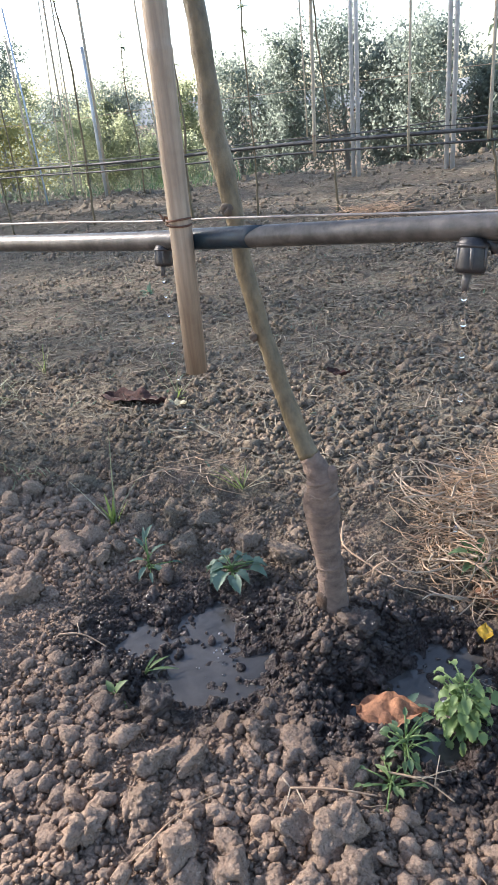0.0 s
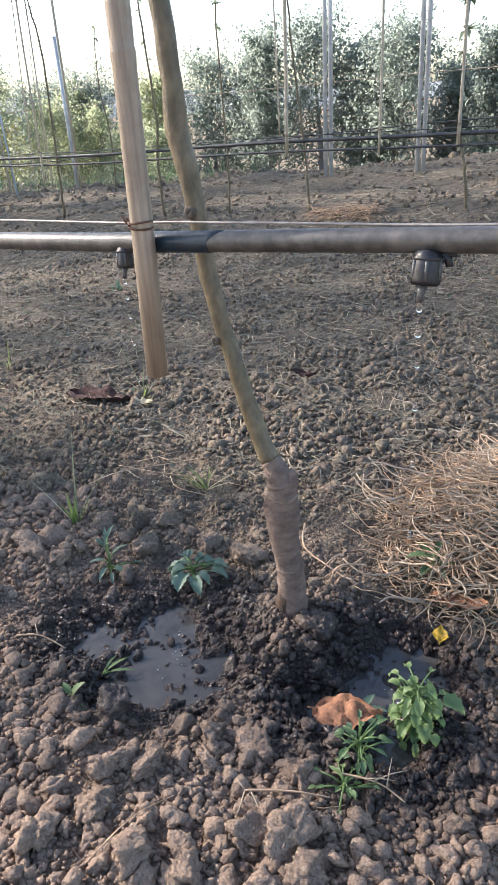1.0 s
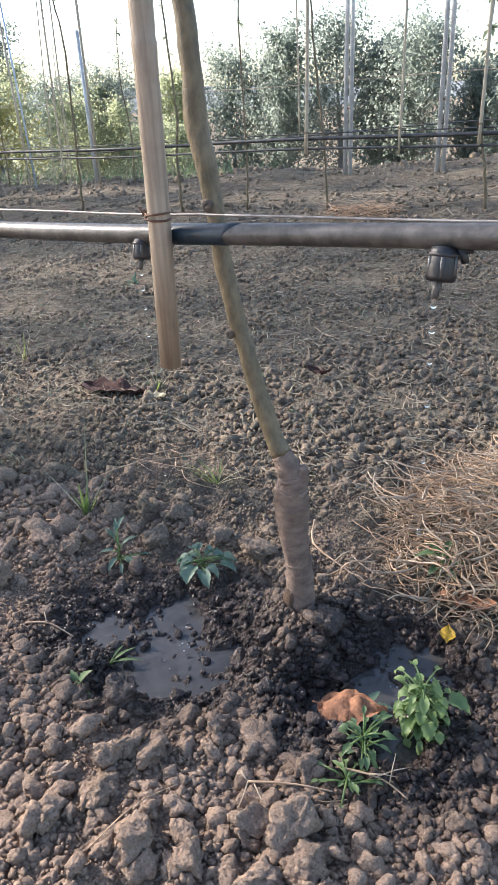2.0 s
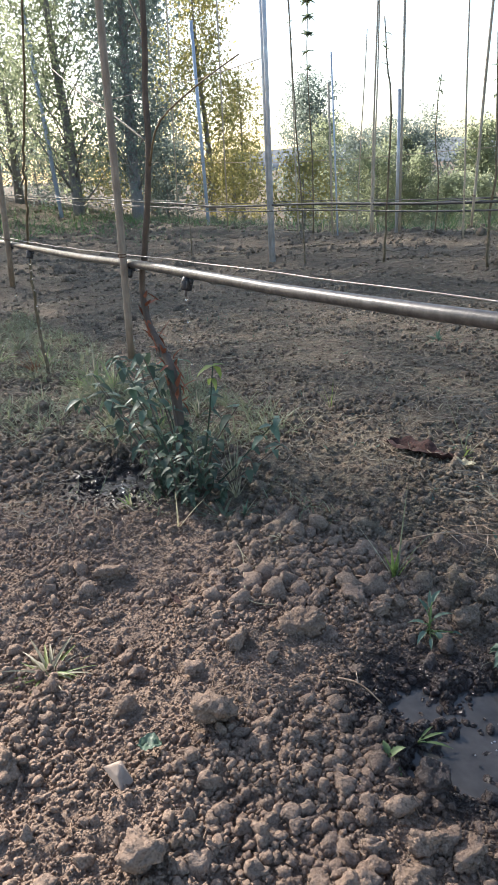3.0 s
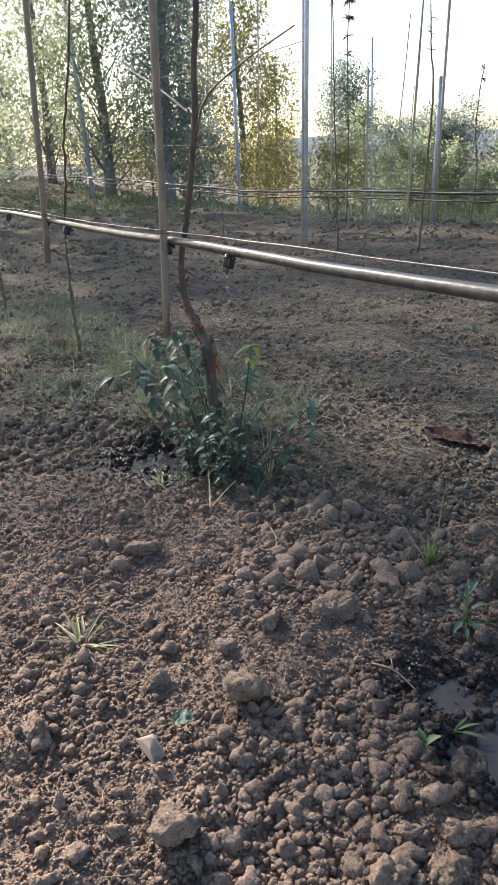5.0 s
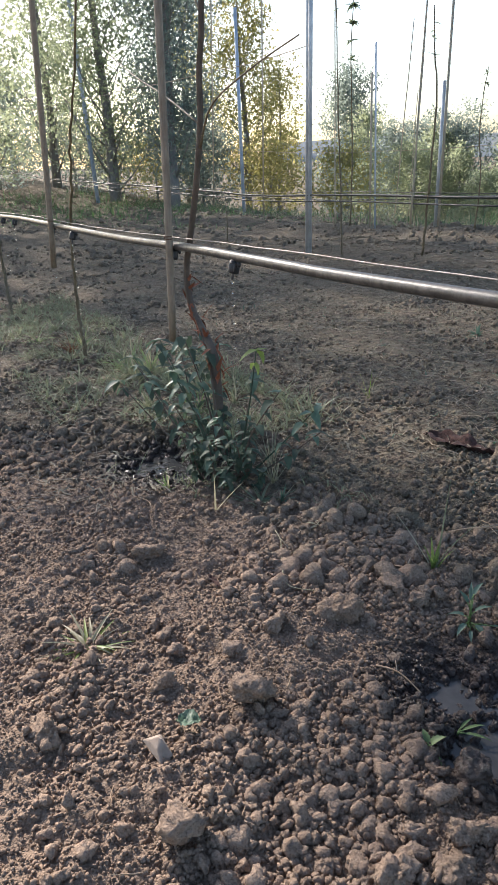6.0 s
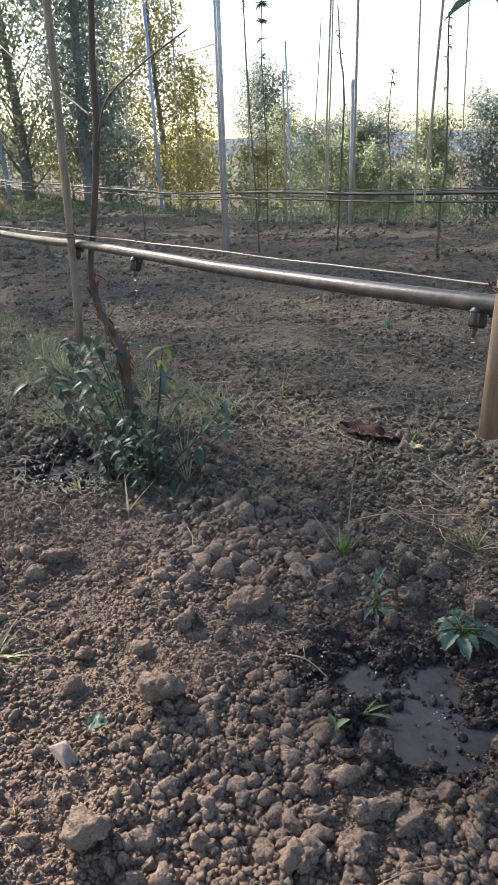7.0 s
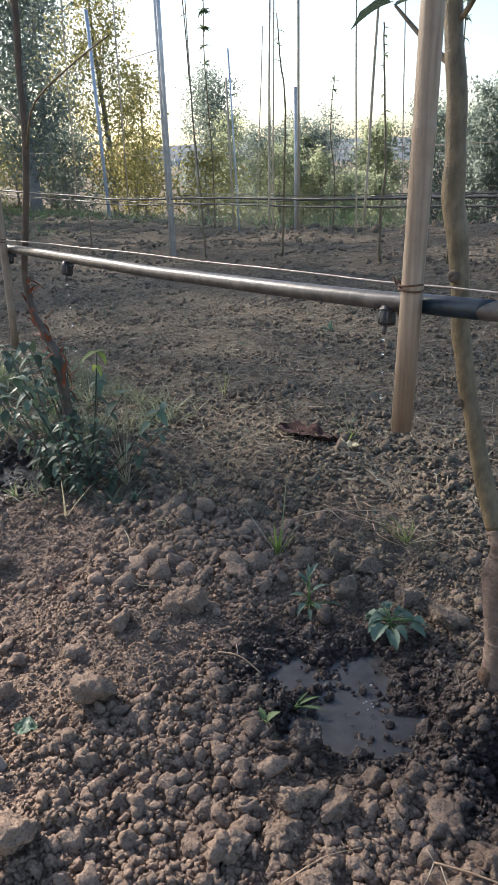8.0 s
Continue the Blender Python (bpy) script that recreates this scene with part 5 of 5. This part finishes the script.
def tree(u, v, half, top, leaves, size, mat, label, bare=0.05, trunk=0.07, columnar=0.6, name="tree", limbs=34, taper=1.0, fuzz=0.17):
    leaves, size = int(leaves * 1.6), size * 0.86
    random.seed(int(abs(u) * 10 + abs(v) * 1000))
    np.random.seed(int(abs(u) * 10 + abs(v) * 1000))
    z0 = float(terrain(u, v))
    H = top - z0
    foot = Vector((*plan(u, v), z0))
    t = thing(name, label, "tree", "trees beyond the field", foot)
    lean = (rand(-0.03, 0.03), rand(-0.03, 0.03))
    axis = [Vector((lean[0] * h + 0.03 * math.sin(h * 1.3 + u), lean[1] * h, h)) for h in np.linspace(-0.2, H * 0.97, 12)]
    part("trunk", Geo().tube(axis, list(np.linspace(trunk, trunk * 0.12, 12)), 8, 0.06), BARK_FAR, t)
    centres = []
    for k in range(limbs):
        q = bare + (0.97 - bare) * (k + rand(0, 1)) / limbs
        p = axis[0].lerp(axis[-1], q)
        yaw = k * 2.4 + rand(-0.5, 0.5)
        reach = half * (1.15 - taper * 0.85 * max(0, (q - 0.35) / 0.65) ** 1.3) * rand(0.55, 1.15)
        tip = p + Vector((math.cos(yaw), math.sin(yaw), 0)) * reach + Vector((0, 0, columnar * reach * rand(0.6, 1.3)))
        tip.z = min(tip.z, H)
        mid = (p + tip) / 2 + Vector((0, 0, -0.08 * reach))
        part("limb", Geo().tube([p, mid, tip], [trunk * 0.19 * (1.1 - q), trunk * 0.11 * (1.1 - q), 0.004], 5), BARK_FAR, t)
        n = int(leaves / limbs)
        f = np.random.uniform(0.15, 1.12, n) ** 0.8
        a = np.array(p)[None] * ((1 - f) ** 2)[:, None] + 2 * np.array(mid)[None] * (f * (1 - f))[:, None] + np.array(tip)[None] * (f**2)[:, None]
        knots = np.random.normal(size=(7, 3)) * half * fuzz
        centres.append(a + knots[np.random.randint(0, 7, n)] + np.random.normal(size=(n, 3)) * half * fuzz * 0.55)
    centres = np.concatenate(centres)
    centres = centres[centres[:, 2] > 0.02]
    part("crown", leaf_cloud("crown", centres, size, mat), mat, t)
    return t


POPLAR = "tall slender poplar with sparse backlit leaves"
tree(-20.0, 5.6, 1.7, 8.5, 10000, 0.12, CROWN, POPLAR, 0.03, 0.17, 1.3, limbs=50, taper=0.6, fuzz=0.2)
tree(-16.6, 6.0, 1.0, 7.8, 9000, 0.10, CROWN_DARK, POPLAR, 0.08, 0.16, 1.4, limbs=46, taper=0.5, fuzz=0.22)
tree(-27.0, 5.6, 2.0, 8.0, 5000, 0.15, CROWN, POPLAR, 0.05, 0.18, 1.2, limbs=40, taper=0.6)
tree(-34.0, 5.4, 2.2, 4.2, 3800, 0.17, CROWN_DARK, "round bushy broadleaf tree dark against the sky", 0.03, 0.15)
# poplars added mostly out of view to shade the field, letting patches of sun through
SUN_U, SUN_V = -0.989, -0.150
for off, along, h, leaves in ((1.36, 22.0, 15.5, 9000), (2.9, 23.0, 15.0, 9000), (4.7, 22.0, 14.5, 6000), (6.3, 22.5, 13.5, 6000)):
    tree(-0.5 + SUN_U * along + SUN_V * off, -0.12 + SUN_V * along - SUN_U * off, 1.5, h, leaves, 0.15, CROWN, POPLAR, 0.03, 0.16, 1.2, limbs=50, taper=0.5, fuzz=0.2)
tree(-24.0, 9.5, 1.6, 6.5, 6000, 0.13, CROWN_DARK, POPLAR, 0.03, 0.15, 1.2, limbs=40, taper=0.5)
tree(-20.3, 10.0, 1.3, 6.0, 6500, 0.11, CROWN_YELLOW, "tall yellowing broadleaf tree lit from behind", 0.02, 0.12, 1.0, limbs=46, taper=0.7)
tree(-20.5, 11.2, 0.9, 3.3, 2200, 0.10, CROWN_YELLOW, "yellowing broadleaf tree lit from behind", 0.02, 0.08)
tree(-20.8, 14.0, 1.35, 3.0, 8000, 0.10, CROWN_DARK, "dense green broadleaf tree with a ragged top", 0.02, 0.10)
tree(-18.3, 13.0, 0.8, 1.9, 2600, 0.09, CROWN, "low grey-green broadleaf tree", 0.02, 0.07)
tree(-22.1, 18.0, 1.1, 1.6, 5000, 0.10, CROWN_DARK, "low green broadleaf tree with haze painted into its leaves", 0.02, 0.08)
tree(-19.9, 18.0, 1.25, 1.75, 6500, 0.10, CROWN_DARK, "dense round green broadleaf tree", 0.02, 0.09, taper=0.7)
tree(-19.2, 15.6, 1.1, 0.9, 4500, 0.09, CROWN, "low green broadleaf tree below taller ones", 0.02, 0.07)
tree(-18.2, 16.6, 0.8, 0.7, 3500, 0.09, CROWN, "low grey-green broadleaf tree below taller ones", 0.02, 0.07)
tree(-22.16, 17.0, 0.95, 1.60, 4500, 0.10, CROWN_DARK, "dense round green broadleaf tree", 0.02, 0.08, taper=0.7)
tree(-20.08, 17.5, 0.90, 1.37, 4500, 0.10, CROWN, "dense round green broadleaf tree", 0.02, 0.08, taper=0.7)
tree(-12.4, 12.0, 0.55, 0.2, 3000, 0.07, CROWN, "low grey-green shrub beyond the field", 0.02, 0.04, name="shrub")
tree(-13.4, 14.0, 0.7, 0.1, 3000, 0.08, CROWN, "low green shrub beyond the field", 0.02, 0.04, name="shrub")
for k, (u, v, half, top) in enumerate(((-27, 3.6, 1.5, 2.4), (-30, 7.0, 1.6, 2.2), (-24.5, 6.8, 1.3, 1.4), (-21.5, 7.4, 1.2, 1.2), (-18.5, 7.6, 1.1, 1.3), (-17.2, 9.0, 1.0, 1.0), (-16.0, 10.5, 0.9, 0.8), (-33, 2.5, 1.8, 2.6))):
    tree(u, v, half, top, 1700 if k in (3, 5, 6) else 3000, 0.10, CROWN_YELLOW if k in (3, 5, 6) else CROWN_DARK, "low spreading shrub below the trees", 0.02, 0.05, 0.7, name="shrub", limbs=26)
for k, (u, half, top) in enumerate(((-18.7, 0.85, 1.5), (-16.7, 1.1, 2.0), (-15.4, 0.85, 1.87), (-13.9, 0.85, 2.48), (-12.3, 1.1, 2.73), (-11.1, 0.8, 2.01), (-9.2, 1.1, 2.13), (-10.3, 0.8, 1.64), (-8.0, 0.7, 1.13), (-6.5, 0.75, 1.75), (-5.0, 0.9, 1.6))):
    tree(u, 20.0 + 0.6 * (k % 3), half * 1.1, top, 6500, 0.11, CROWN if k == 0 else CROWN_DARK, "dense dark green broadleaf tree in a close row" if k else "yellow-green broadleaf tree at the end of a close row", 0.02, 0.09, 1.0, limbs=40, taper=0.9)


grass_strip("grass", "dark tall weeds at the field's end", 1500, in_strip(-24, -13, 1.0, 6.5), 0.34, 0.018, GREEN)
grass_strip("grass", "dry tall weeds below the trees", 1300, in_strip(-20, -5, 5.2, 7.5), 0.30, 0.012, GRASS_DRY)
grass_strip("grass", "green tall weeds below the trees", 1300, in_strip(-20, -5, 5.2, 7.5), 0.30, 0.014, GREEN)
grass_strip("grass", "tall green weeds along the far row", 700, in_strip(-20, -9, 2.8, 5.2), 0.16, 0.010, GREEN)

# ---------------------------------------------------------------- clods
def ico(sub):
    bm = bmesh.new()
    if sub == 0:
        bmesh.ops.create_cube(bm, size=1.25)
        bmesh.ops.triangulate(bm, faces=bm.faces[:])
    else:
        bmesh.ops.create_icosphere(bm, subdivisions=sub, radius=1)
    v = np.array([tuple(p.co) for p in bm.verts])
    f = np.array([[p.index for p in q.verts] for q in bm.faces])
    bm.free()
    return v, f


def lump(v, k, rough=0.18, cuts=9, jag=0.0, deep=(0.42, 0.80)):
    """A clod: a ball cut by some planes, then roughened."""
    rs = np.random.RandomState(k)
    n = rs.normal(size=(cuts, 3))
    n /= np.linalg.norm(n, axis=1)[:, None]
    d = rs.uniform(*deep, cuts)
    dots = v @ n.T
    r = np.min(np.where(dots > 0.05, d / np.maximum(dots, 0.05), 9), 1)
    r = np.minimum(r, 1.0)
    p = v * r[:, None]
    for scale, amp in ((2.3, rough), (5.1, rough * 0.7), (11.0, rough * 0.5), (21.0, rough * 0.3)):
        p = p + v * (amp * (bumps(p[:, 0] * scale + k, p[:, 1] * scale + p[:, 2] * scale * 0.7, k) + bumps(p[:, 2] * scale + k, p[:, 0] * scale, k + 1)))[:, None]
    p = p * rs.uniform(1 - jag, 1 + jag, (len(p), 1))
    return p * np.array([1, rs.uniform(0.62, 1.0), rs.uniform(0.5, 0.9)])


EYE_U, EYE_V = 0.36, -0.60


def turn_many(n):
    q = np.random.normal(size=(n, 4))
    q /= np.linalg.norm(q, axis=1)[:, None]
    w, x, y, z = q.T
    return np.stack([1 - 2 * (y * y + z * z), 2 * (x * y - z * w), 2 * (x * z + y * w), 2 * (x * y + z * w), 1 - 2 * (x * x + z * z), 2 * (y * z - x * w), 2 * (x * z - y * w), 2 * (y * z + x * w), 1 - 2 * (x * x + y * y)], 1).reshape(n, 3, 3)


def scatter(n, d0, d1, lean, a0=-98, a1=3):
    """Places in the strip before the eye, nearer ones more often."""
    d = d0 + (d1 - d0) * np.random.uniform(0, 1, n * 2) ** lean
    a = np.radians(np.random.uniform(a0, a1, n * 2))
    u, v = EYE_U + d * np.sin(a), EYE_V + d * np.cos(a)
    keep = np.random.permutation(len(u))[:n]
    return u[keep], v[keep]


def crumbs(name, label, n, sub, r0, r1, power, d0, d1, lean, sink, kinds=10, smooth=True):
    base_v, base_f = ico(sub)
    if sub:
        shapes = [lump(base_v, 40 + k, 0.20, 5 + k % 4, 0.22 if sub == 1 else 0.12, (0.36, 0.78)) for k in range(kinds)]
    else:
        shapes = [base_v * np.random.RandomState(k).uniform(0.55, 1.1, (8, 1)) * np.random.RandomState(k + 90).uniform(0.75, 1.15, (8, 3)) for k in range(kinds)]
    u, v = scatter(n, d0, d1, lean) if d0 < 1 else scatter(n, d0, d1, lean, -88, -12)
    size = r0 + (r1 - r0) * np.random.uniform(0, 1, len(u)) ** power
    h = hollow(u, v)
    keep = h < np.where(np.random.uniform(0, 1, len(u)) < 0.22, 0.97, 0.62)
    u, v, size, h = u[keep], v[keep], size[keep], h[keep]
    patch = np.clip(1.05 + 2.2 * bumps(u * 6, v * 6, 21), 0.62, 1.3)
    size = size * patch * np.where(v > 0.2, 0.72, 1)
    x, y = plan(u, v)
    z = soil_at(u, v) + size * sink
    m = turn_many(len(u))
    V, F, off = [], [], 0
    for k in range(kinds):
        idx = np.arange(k, len(u), kinds)
        p = np.einsum("nij,vj->nvi", m[idx], shapes[k]) * size[idx][:, None, None] + np.stack([x[idx], y[idx], z[idx]], 1)[:, None]
        V.append(p.reshape(-1, 3))
        F.append((base_f[None] + (np.arange(len(idx)) * len(base_v))[:, None, None]).reshape(-1, 3) + off)
        off += len(idx) * len(base_v)
    me = array_mesh(name, np.concatenate(V), np.concatenate(F), CLOD, smooth)
    return tagged(new(name, me), label, "soil crumbs", kind="stuff")


crumbs("soil_crumbs", "fine dry soil crumbs covering the near ground", 48000, 0, 0.0023, 0.0064, 2.0, 0.34, 1.35, 0.80, 0.20, kinds=24, smooth=False)
crumbs("soil_crumbs", "small dry brown clods covering the near ground", 5200, 2, 0.0042, 0.0125, 2.4, 0.34, 1.45, 0.85, 0.18, kinds=16, smooth=False)


def mud_lumps(n, blobs, level):
    """Wet lumps along a puddle's shore, half drowned."""
    base_v, base_f = ico(2)
    V, F = [], []
    while len(V) < n:
        cu, cv, ru, rv = blobs[np.random.randint(len(blobs))]
        a, d = np.random.uniform(0, 2 * math.pi), np.random.uniform(0.35, 1.35) ** 0.7
        u, v = cu + ru * d * math.cos(a), cv + rv * d * math.sin(a)
        r = 0.0035 + 0.0085 * np.random.uniform(0, 1) ** 2.2
        if d < 0.75 and np.random.uniform() < 0.72:
            continue
        shape = lump(base_v, 300 + len(V) % 12, 0.22, 6, 0.06, (0.4, 0.8)) @ turn_many(1)[0].T
        z = max(level, float(soil_at(u, v))) + r * np.random.uniform(-0.45, 0.15)
        F.append(base_f + len(V) * len(base_v))
        V.append(shape * r + np.array([*plan(u, v), z]))
    me = array_mesh("mud_lumps", np.concatenate(V), np.concatenate(F), CLOD, False)
    return tagged(new("mud_lumps", me), "dark wet mud lumps along a puddle's shore", "mud lumps", kind="stuff")


for blobs, n in zip(PUDDLES, (190, 190, 110)):
    mud_lumps(n, blobs, float(terrain(*blobs[0][:2])) + WATER)
crumbs("soil_crumbs", "weathered clods behind the tree row", 2400, 2, 0.0080, 0.0270, 2.2, 0.95, 2.1, 0.9, -0.08, kinds=16, smooth=False)
crumbs("soil_crumbs", "weathered soil crumbs over the bare strip", 17000, 0, 0.005, 0.0155, 2.2, 1.25, 3.8, 1.1, 0.35, kinds=24, smooth=False)
crumbs("soil_crumbs", "weathered clods round the next tree rows", 6500, 0, 0.008, 0.030, 2.0, 3.4, 9.0, 1.0, 0.2, kinds=24, smooth=False)
crumbs("soil_crumbs", "coarse clods of the far field", 3500, 0, 0.03, 0.08, 2.0, 7.0, 24.0, 1.0, 0.1, smooth=False)

BIG = [lump(ico(4)[0], 100 + k, 0.26, 9 + k % 5, 0.085) for k in range(12)]
BIG_F = ico(4)[1]
MID_ME = [array_mesh("soil_clod", lump(ico(3)[0], 140 + k, 0.22, 9 + k % 5, 0.11), ico(3)[1], CLOD, False) for k in range(14)]
BIG_ME = [array_mesh("soil_clod", p, BIG_F, CLOD, False) for p in BIG]
# larger clods, along, across and half width: the bank before the puddles, the soil round them, the open ground
BANK = [
    (-0.036, -0.210, 0.019), (-0.047, -0.242, 0.014), (-0.068, -0.283, 0.013), (-0.014, -0.259, 0.015), (-0.030, -0.280, 0.018), (0.016, -0.209, 0.025), (0.049, -0.182, 0.022),
    (0.036, -0.247, 0.021), (0.108, -0.213, 0.016), (0.085, -0.224, 0.013), (0.015, -0.301, 0.023), (0.028, -0.281, 0.012), (0.055, -0.276, 0.013), (0.077, -0.265, 0.011),
    (0.106, -0.260, 0.026), (0.141, -0.231, 0.020), (0.076, -0.112, 0.023), (0.040, -0.120, 0.017), (0.070, -0.151, 0.013), (0.093, -0.144, 0.013), (0.164, -0.251, 0.022),
    (0.078, -0.311, 0.015), (0.126, -0.281, 0.018), (0.109, -0.127, 0.012), (0.192, -0.234, 0.018), (0.152, -0.183, 0.013),
]
RIDGE = [
    (0.166, -0.207, 0.012), (0.084, -0.288, 0.014), (0.186, -0.102, 0.027), (0.215, -0.166, 0.032), (0.182, -0.186, 0.021), (0.245, -0.190, 0.023), (0.217, -0.217, 0.025),
    (0.127, -0.118, 0.013), (0.247, -0.163, 0.012), (0.258, -0.110, 0.019), (0.169, -0.158, 0.015), (-0.052, -0.135, 0.026), (-0.102, -0.416, 0.017), (-0.064, -0.446, 0.018),
    (-0.042, -0.429, 0.018), (0.022, -0.189, 0.021),
]
ROUND_PUDDLES = [
    (0.126, -0.093, 0.023), (0.336, -0.059, 0.013), (0.311, -0.075, 0.011), (0.328, 0.016, 0.015), (0.344, -0.023, 0.013), (0.086, 0.088, 0.026), (0.038, 0.045, 0.021),
    (0.076, 0.032, 0.015), (0.081, -0.036, 0.013), (-0.256, 0.131, 0.032), (-0.318, 0.167, 0.031), (-0.271, 0.200, 0.025), (-0.101, 0.188, 0.032),
]
BEHIND_PUDDLES = [
    (-0.343, 0.017, 0.022), (-0.173, 0.183, 0.025), (-0.226, 0.052, 0.019), (-0.339, 0.053, 0.017), (0.018, -0.002, 0.015), (-0.006, -0.083, 0.010), (-0.121, -0.079, 0.014),
    (-0.251, -0.093, 0.013), (-0.545, 0.080, 0.019), (-0.599, 0.020, 0.024), (-0.484, 0.041, 0.018), (-0.386, 0.009, 0.024), (-0.517, 0.009, 0.016),
]
OPEN_GROUND = [
    (-0.205, -0.185, 0.012), (-0.171, -0.225, 0.015), (-0.126, -0.138, 0.011), (-0.265, -0.310, 0.033), (-0.339, -0.564, 0.025), (-0.129, -0.465, 0.031), (-0.425, -0.357, 0.017),
    (-0.354, -0.404, 0.017), (-0.444, -0.311, 0.012), (-0.386, -0.214, 0.023), (-0.370, -0.292, 0.018), (-0.495, -0.238, 0.017), (-0.480, -0.358, 0.016), (-0.442, -0.404, 0.011),
    (-0.432, -0.331, 0.011), (-0.387, -0.347, 0.011), (-0.592, -0.500, 0.016), (-0.582, -0.436, 0.012), (-0.557, -0.504, 0.014),
]
TRODDEN = [
    (-0.223, -0.566, 0.011), (-0.165, -0.522, 0.012), (-0.208, -0.509, 0.009), (-0.202, -0.495, 0.008), (-0.175, -0.596, 0.012), (-0.146, -0.590, 0.012), (-0.147, -0.607, 0.012),
    (-0.156, -0.564, 0.013), (-0.242, -0.588, 0.012), (-0.204, -0.598, 0.011), (-0.273, -0.538, 0.013), (-0.221, -0.262, 0.014), (-0.149, -0.430, 0.012), (-0.151, -0.382, 0.008),
    (-0.365, -0.110, 0.037), (-0.716, -0.297, 0.029), (-0.328, -0.189, 0.013), (-0.194, -0.212, 0.012), (-1.968, -0.108, 0.048), (-0.547, -0.125, 0.014),
]


def put_clod(u, v, r, k, sink=0.25):
    ob = new("soil_clod", BIG_ME[k % len(BIG_ME)] if r > 0.022 else MID_ME[k % len(MID_ME)])
    ob.matrix_world = Matrix.Translation(at(u, v, r * sink)) @ Euler((rand(-0.5, 0.5), rand(-0.5, 0.5), rand(0, 6.28))).to_matrix().to_4x4() @ Matrix.Scale(r, 4)
    wet = float(hollow(u, v)) > 0.02
    tagged(ob, "dark wet soil clod at a puddle's edge" if wet else ("large dry brown soil clod lying on loose soil" if r > 0.02 else "dry brown soil clod lying on loose soil"), "soil clod", "loose clods")


for k, (u, v, r) in enumerate(BANK + RIDGE + ROUND_PUDDLES + BEHIND_PUDDLES + OPEN_GROUND + TRODDEN):
    put_clod(u, v, r * 1.08, k, 0.26)
count = 0
while count < 185:
    if count < 125:  # packed clods of the bank
        u, v = rand(-0.12, 0.34), rand(-0.34, -0.08)
        r = 0.0080 + 0.0105 * rand(0, 1) ** 1.6
    else:
        d, a = 0.34 + 0.80 * rand(0, 1) ** 0.8, radians(rand(-97, 0))
        u, v = EYE_U + d * math.sin(a), EYE_V + d * math.cos(a)
        r = 0.0075 + 0.0100 * rand(0, 1) ** 2.2
    if float(hollow(u, v)) > 0.45 or v > 0.35:
        continue
    put_clod(u, v, r, count + 3, 0.1)
    count += 1

bm = bmesh.new()
for q in ((-1.1, -0.7, -0.6), (1.1, -0.6, -0.6), (0.9, 0.5, -0.6), (-0.8, 0.6, -0.6), (-0.15, 0.1, 0.95), (0.1, 0.25, 0.9), (0.35, -0.35, 0.3), (-0.6, -0.45, 0.1)):
    bm.verts.new(q)
bmesh.ops.convex_hull(bm, input=bm.verts)
bmesh.ops.bevel(bm, geom=bm.edges[:], offset=0.05, segments=1, affect="EDGES")
shard = bpy.data.meshes.new("stone")
bm.to_mesh(shard)
bm.free()
shard.materials.append(worn("pale stone", (0.25, 0.195, 0.155), (0.33, 0.265, 0.215), 0.95, scale=60))
white = new("stone", shard)
white.matrix_world = Matrix.Translation(at(-0.243, -0.452, 0.013)) @ Euler((0.1, 0.1, -0.5)).to_matrix().to_4x4() @ Matrix.Diagonal((0.021, 0.017, 0.010, 1))
tagged(white, "pale angular stone on dry soil crumbs", "stone", "loose stones")
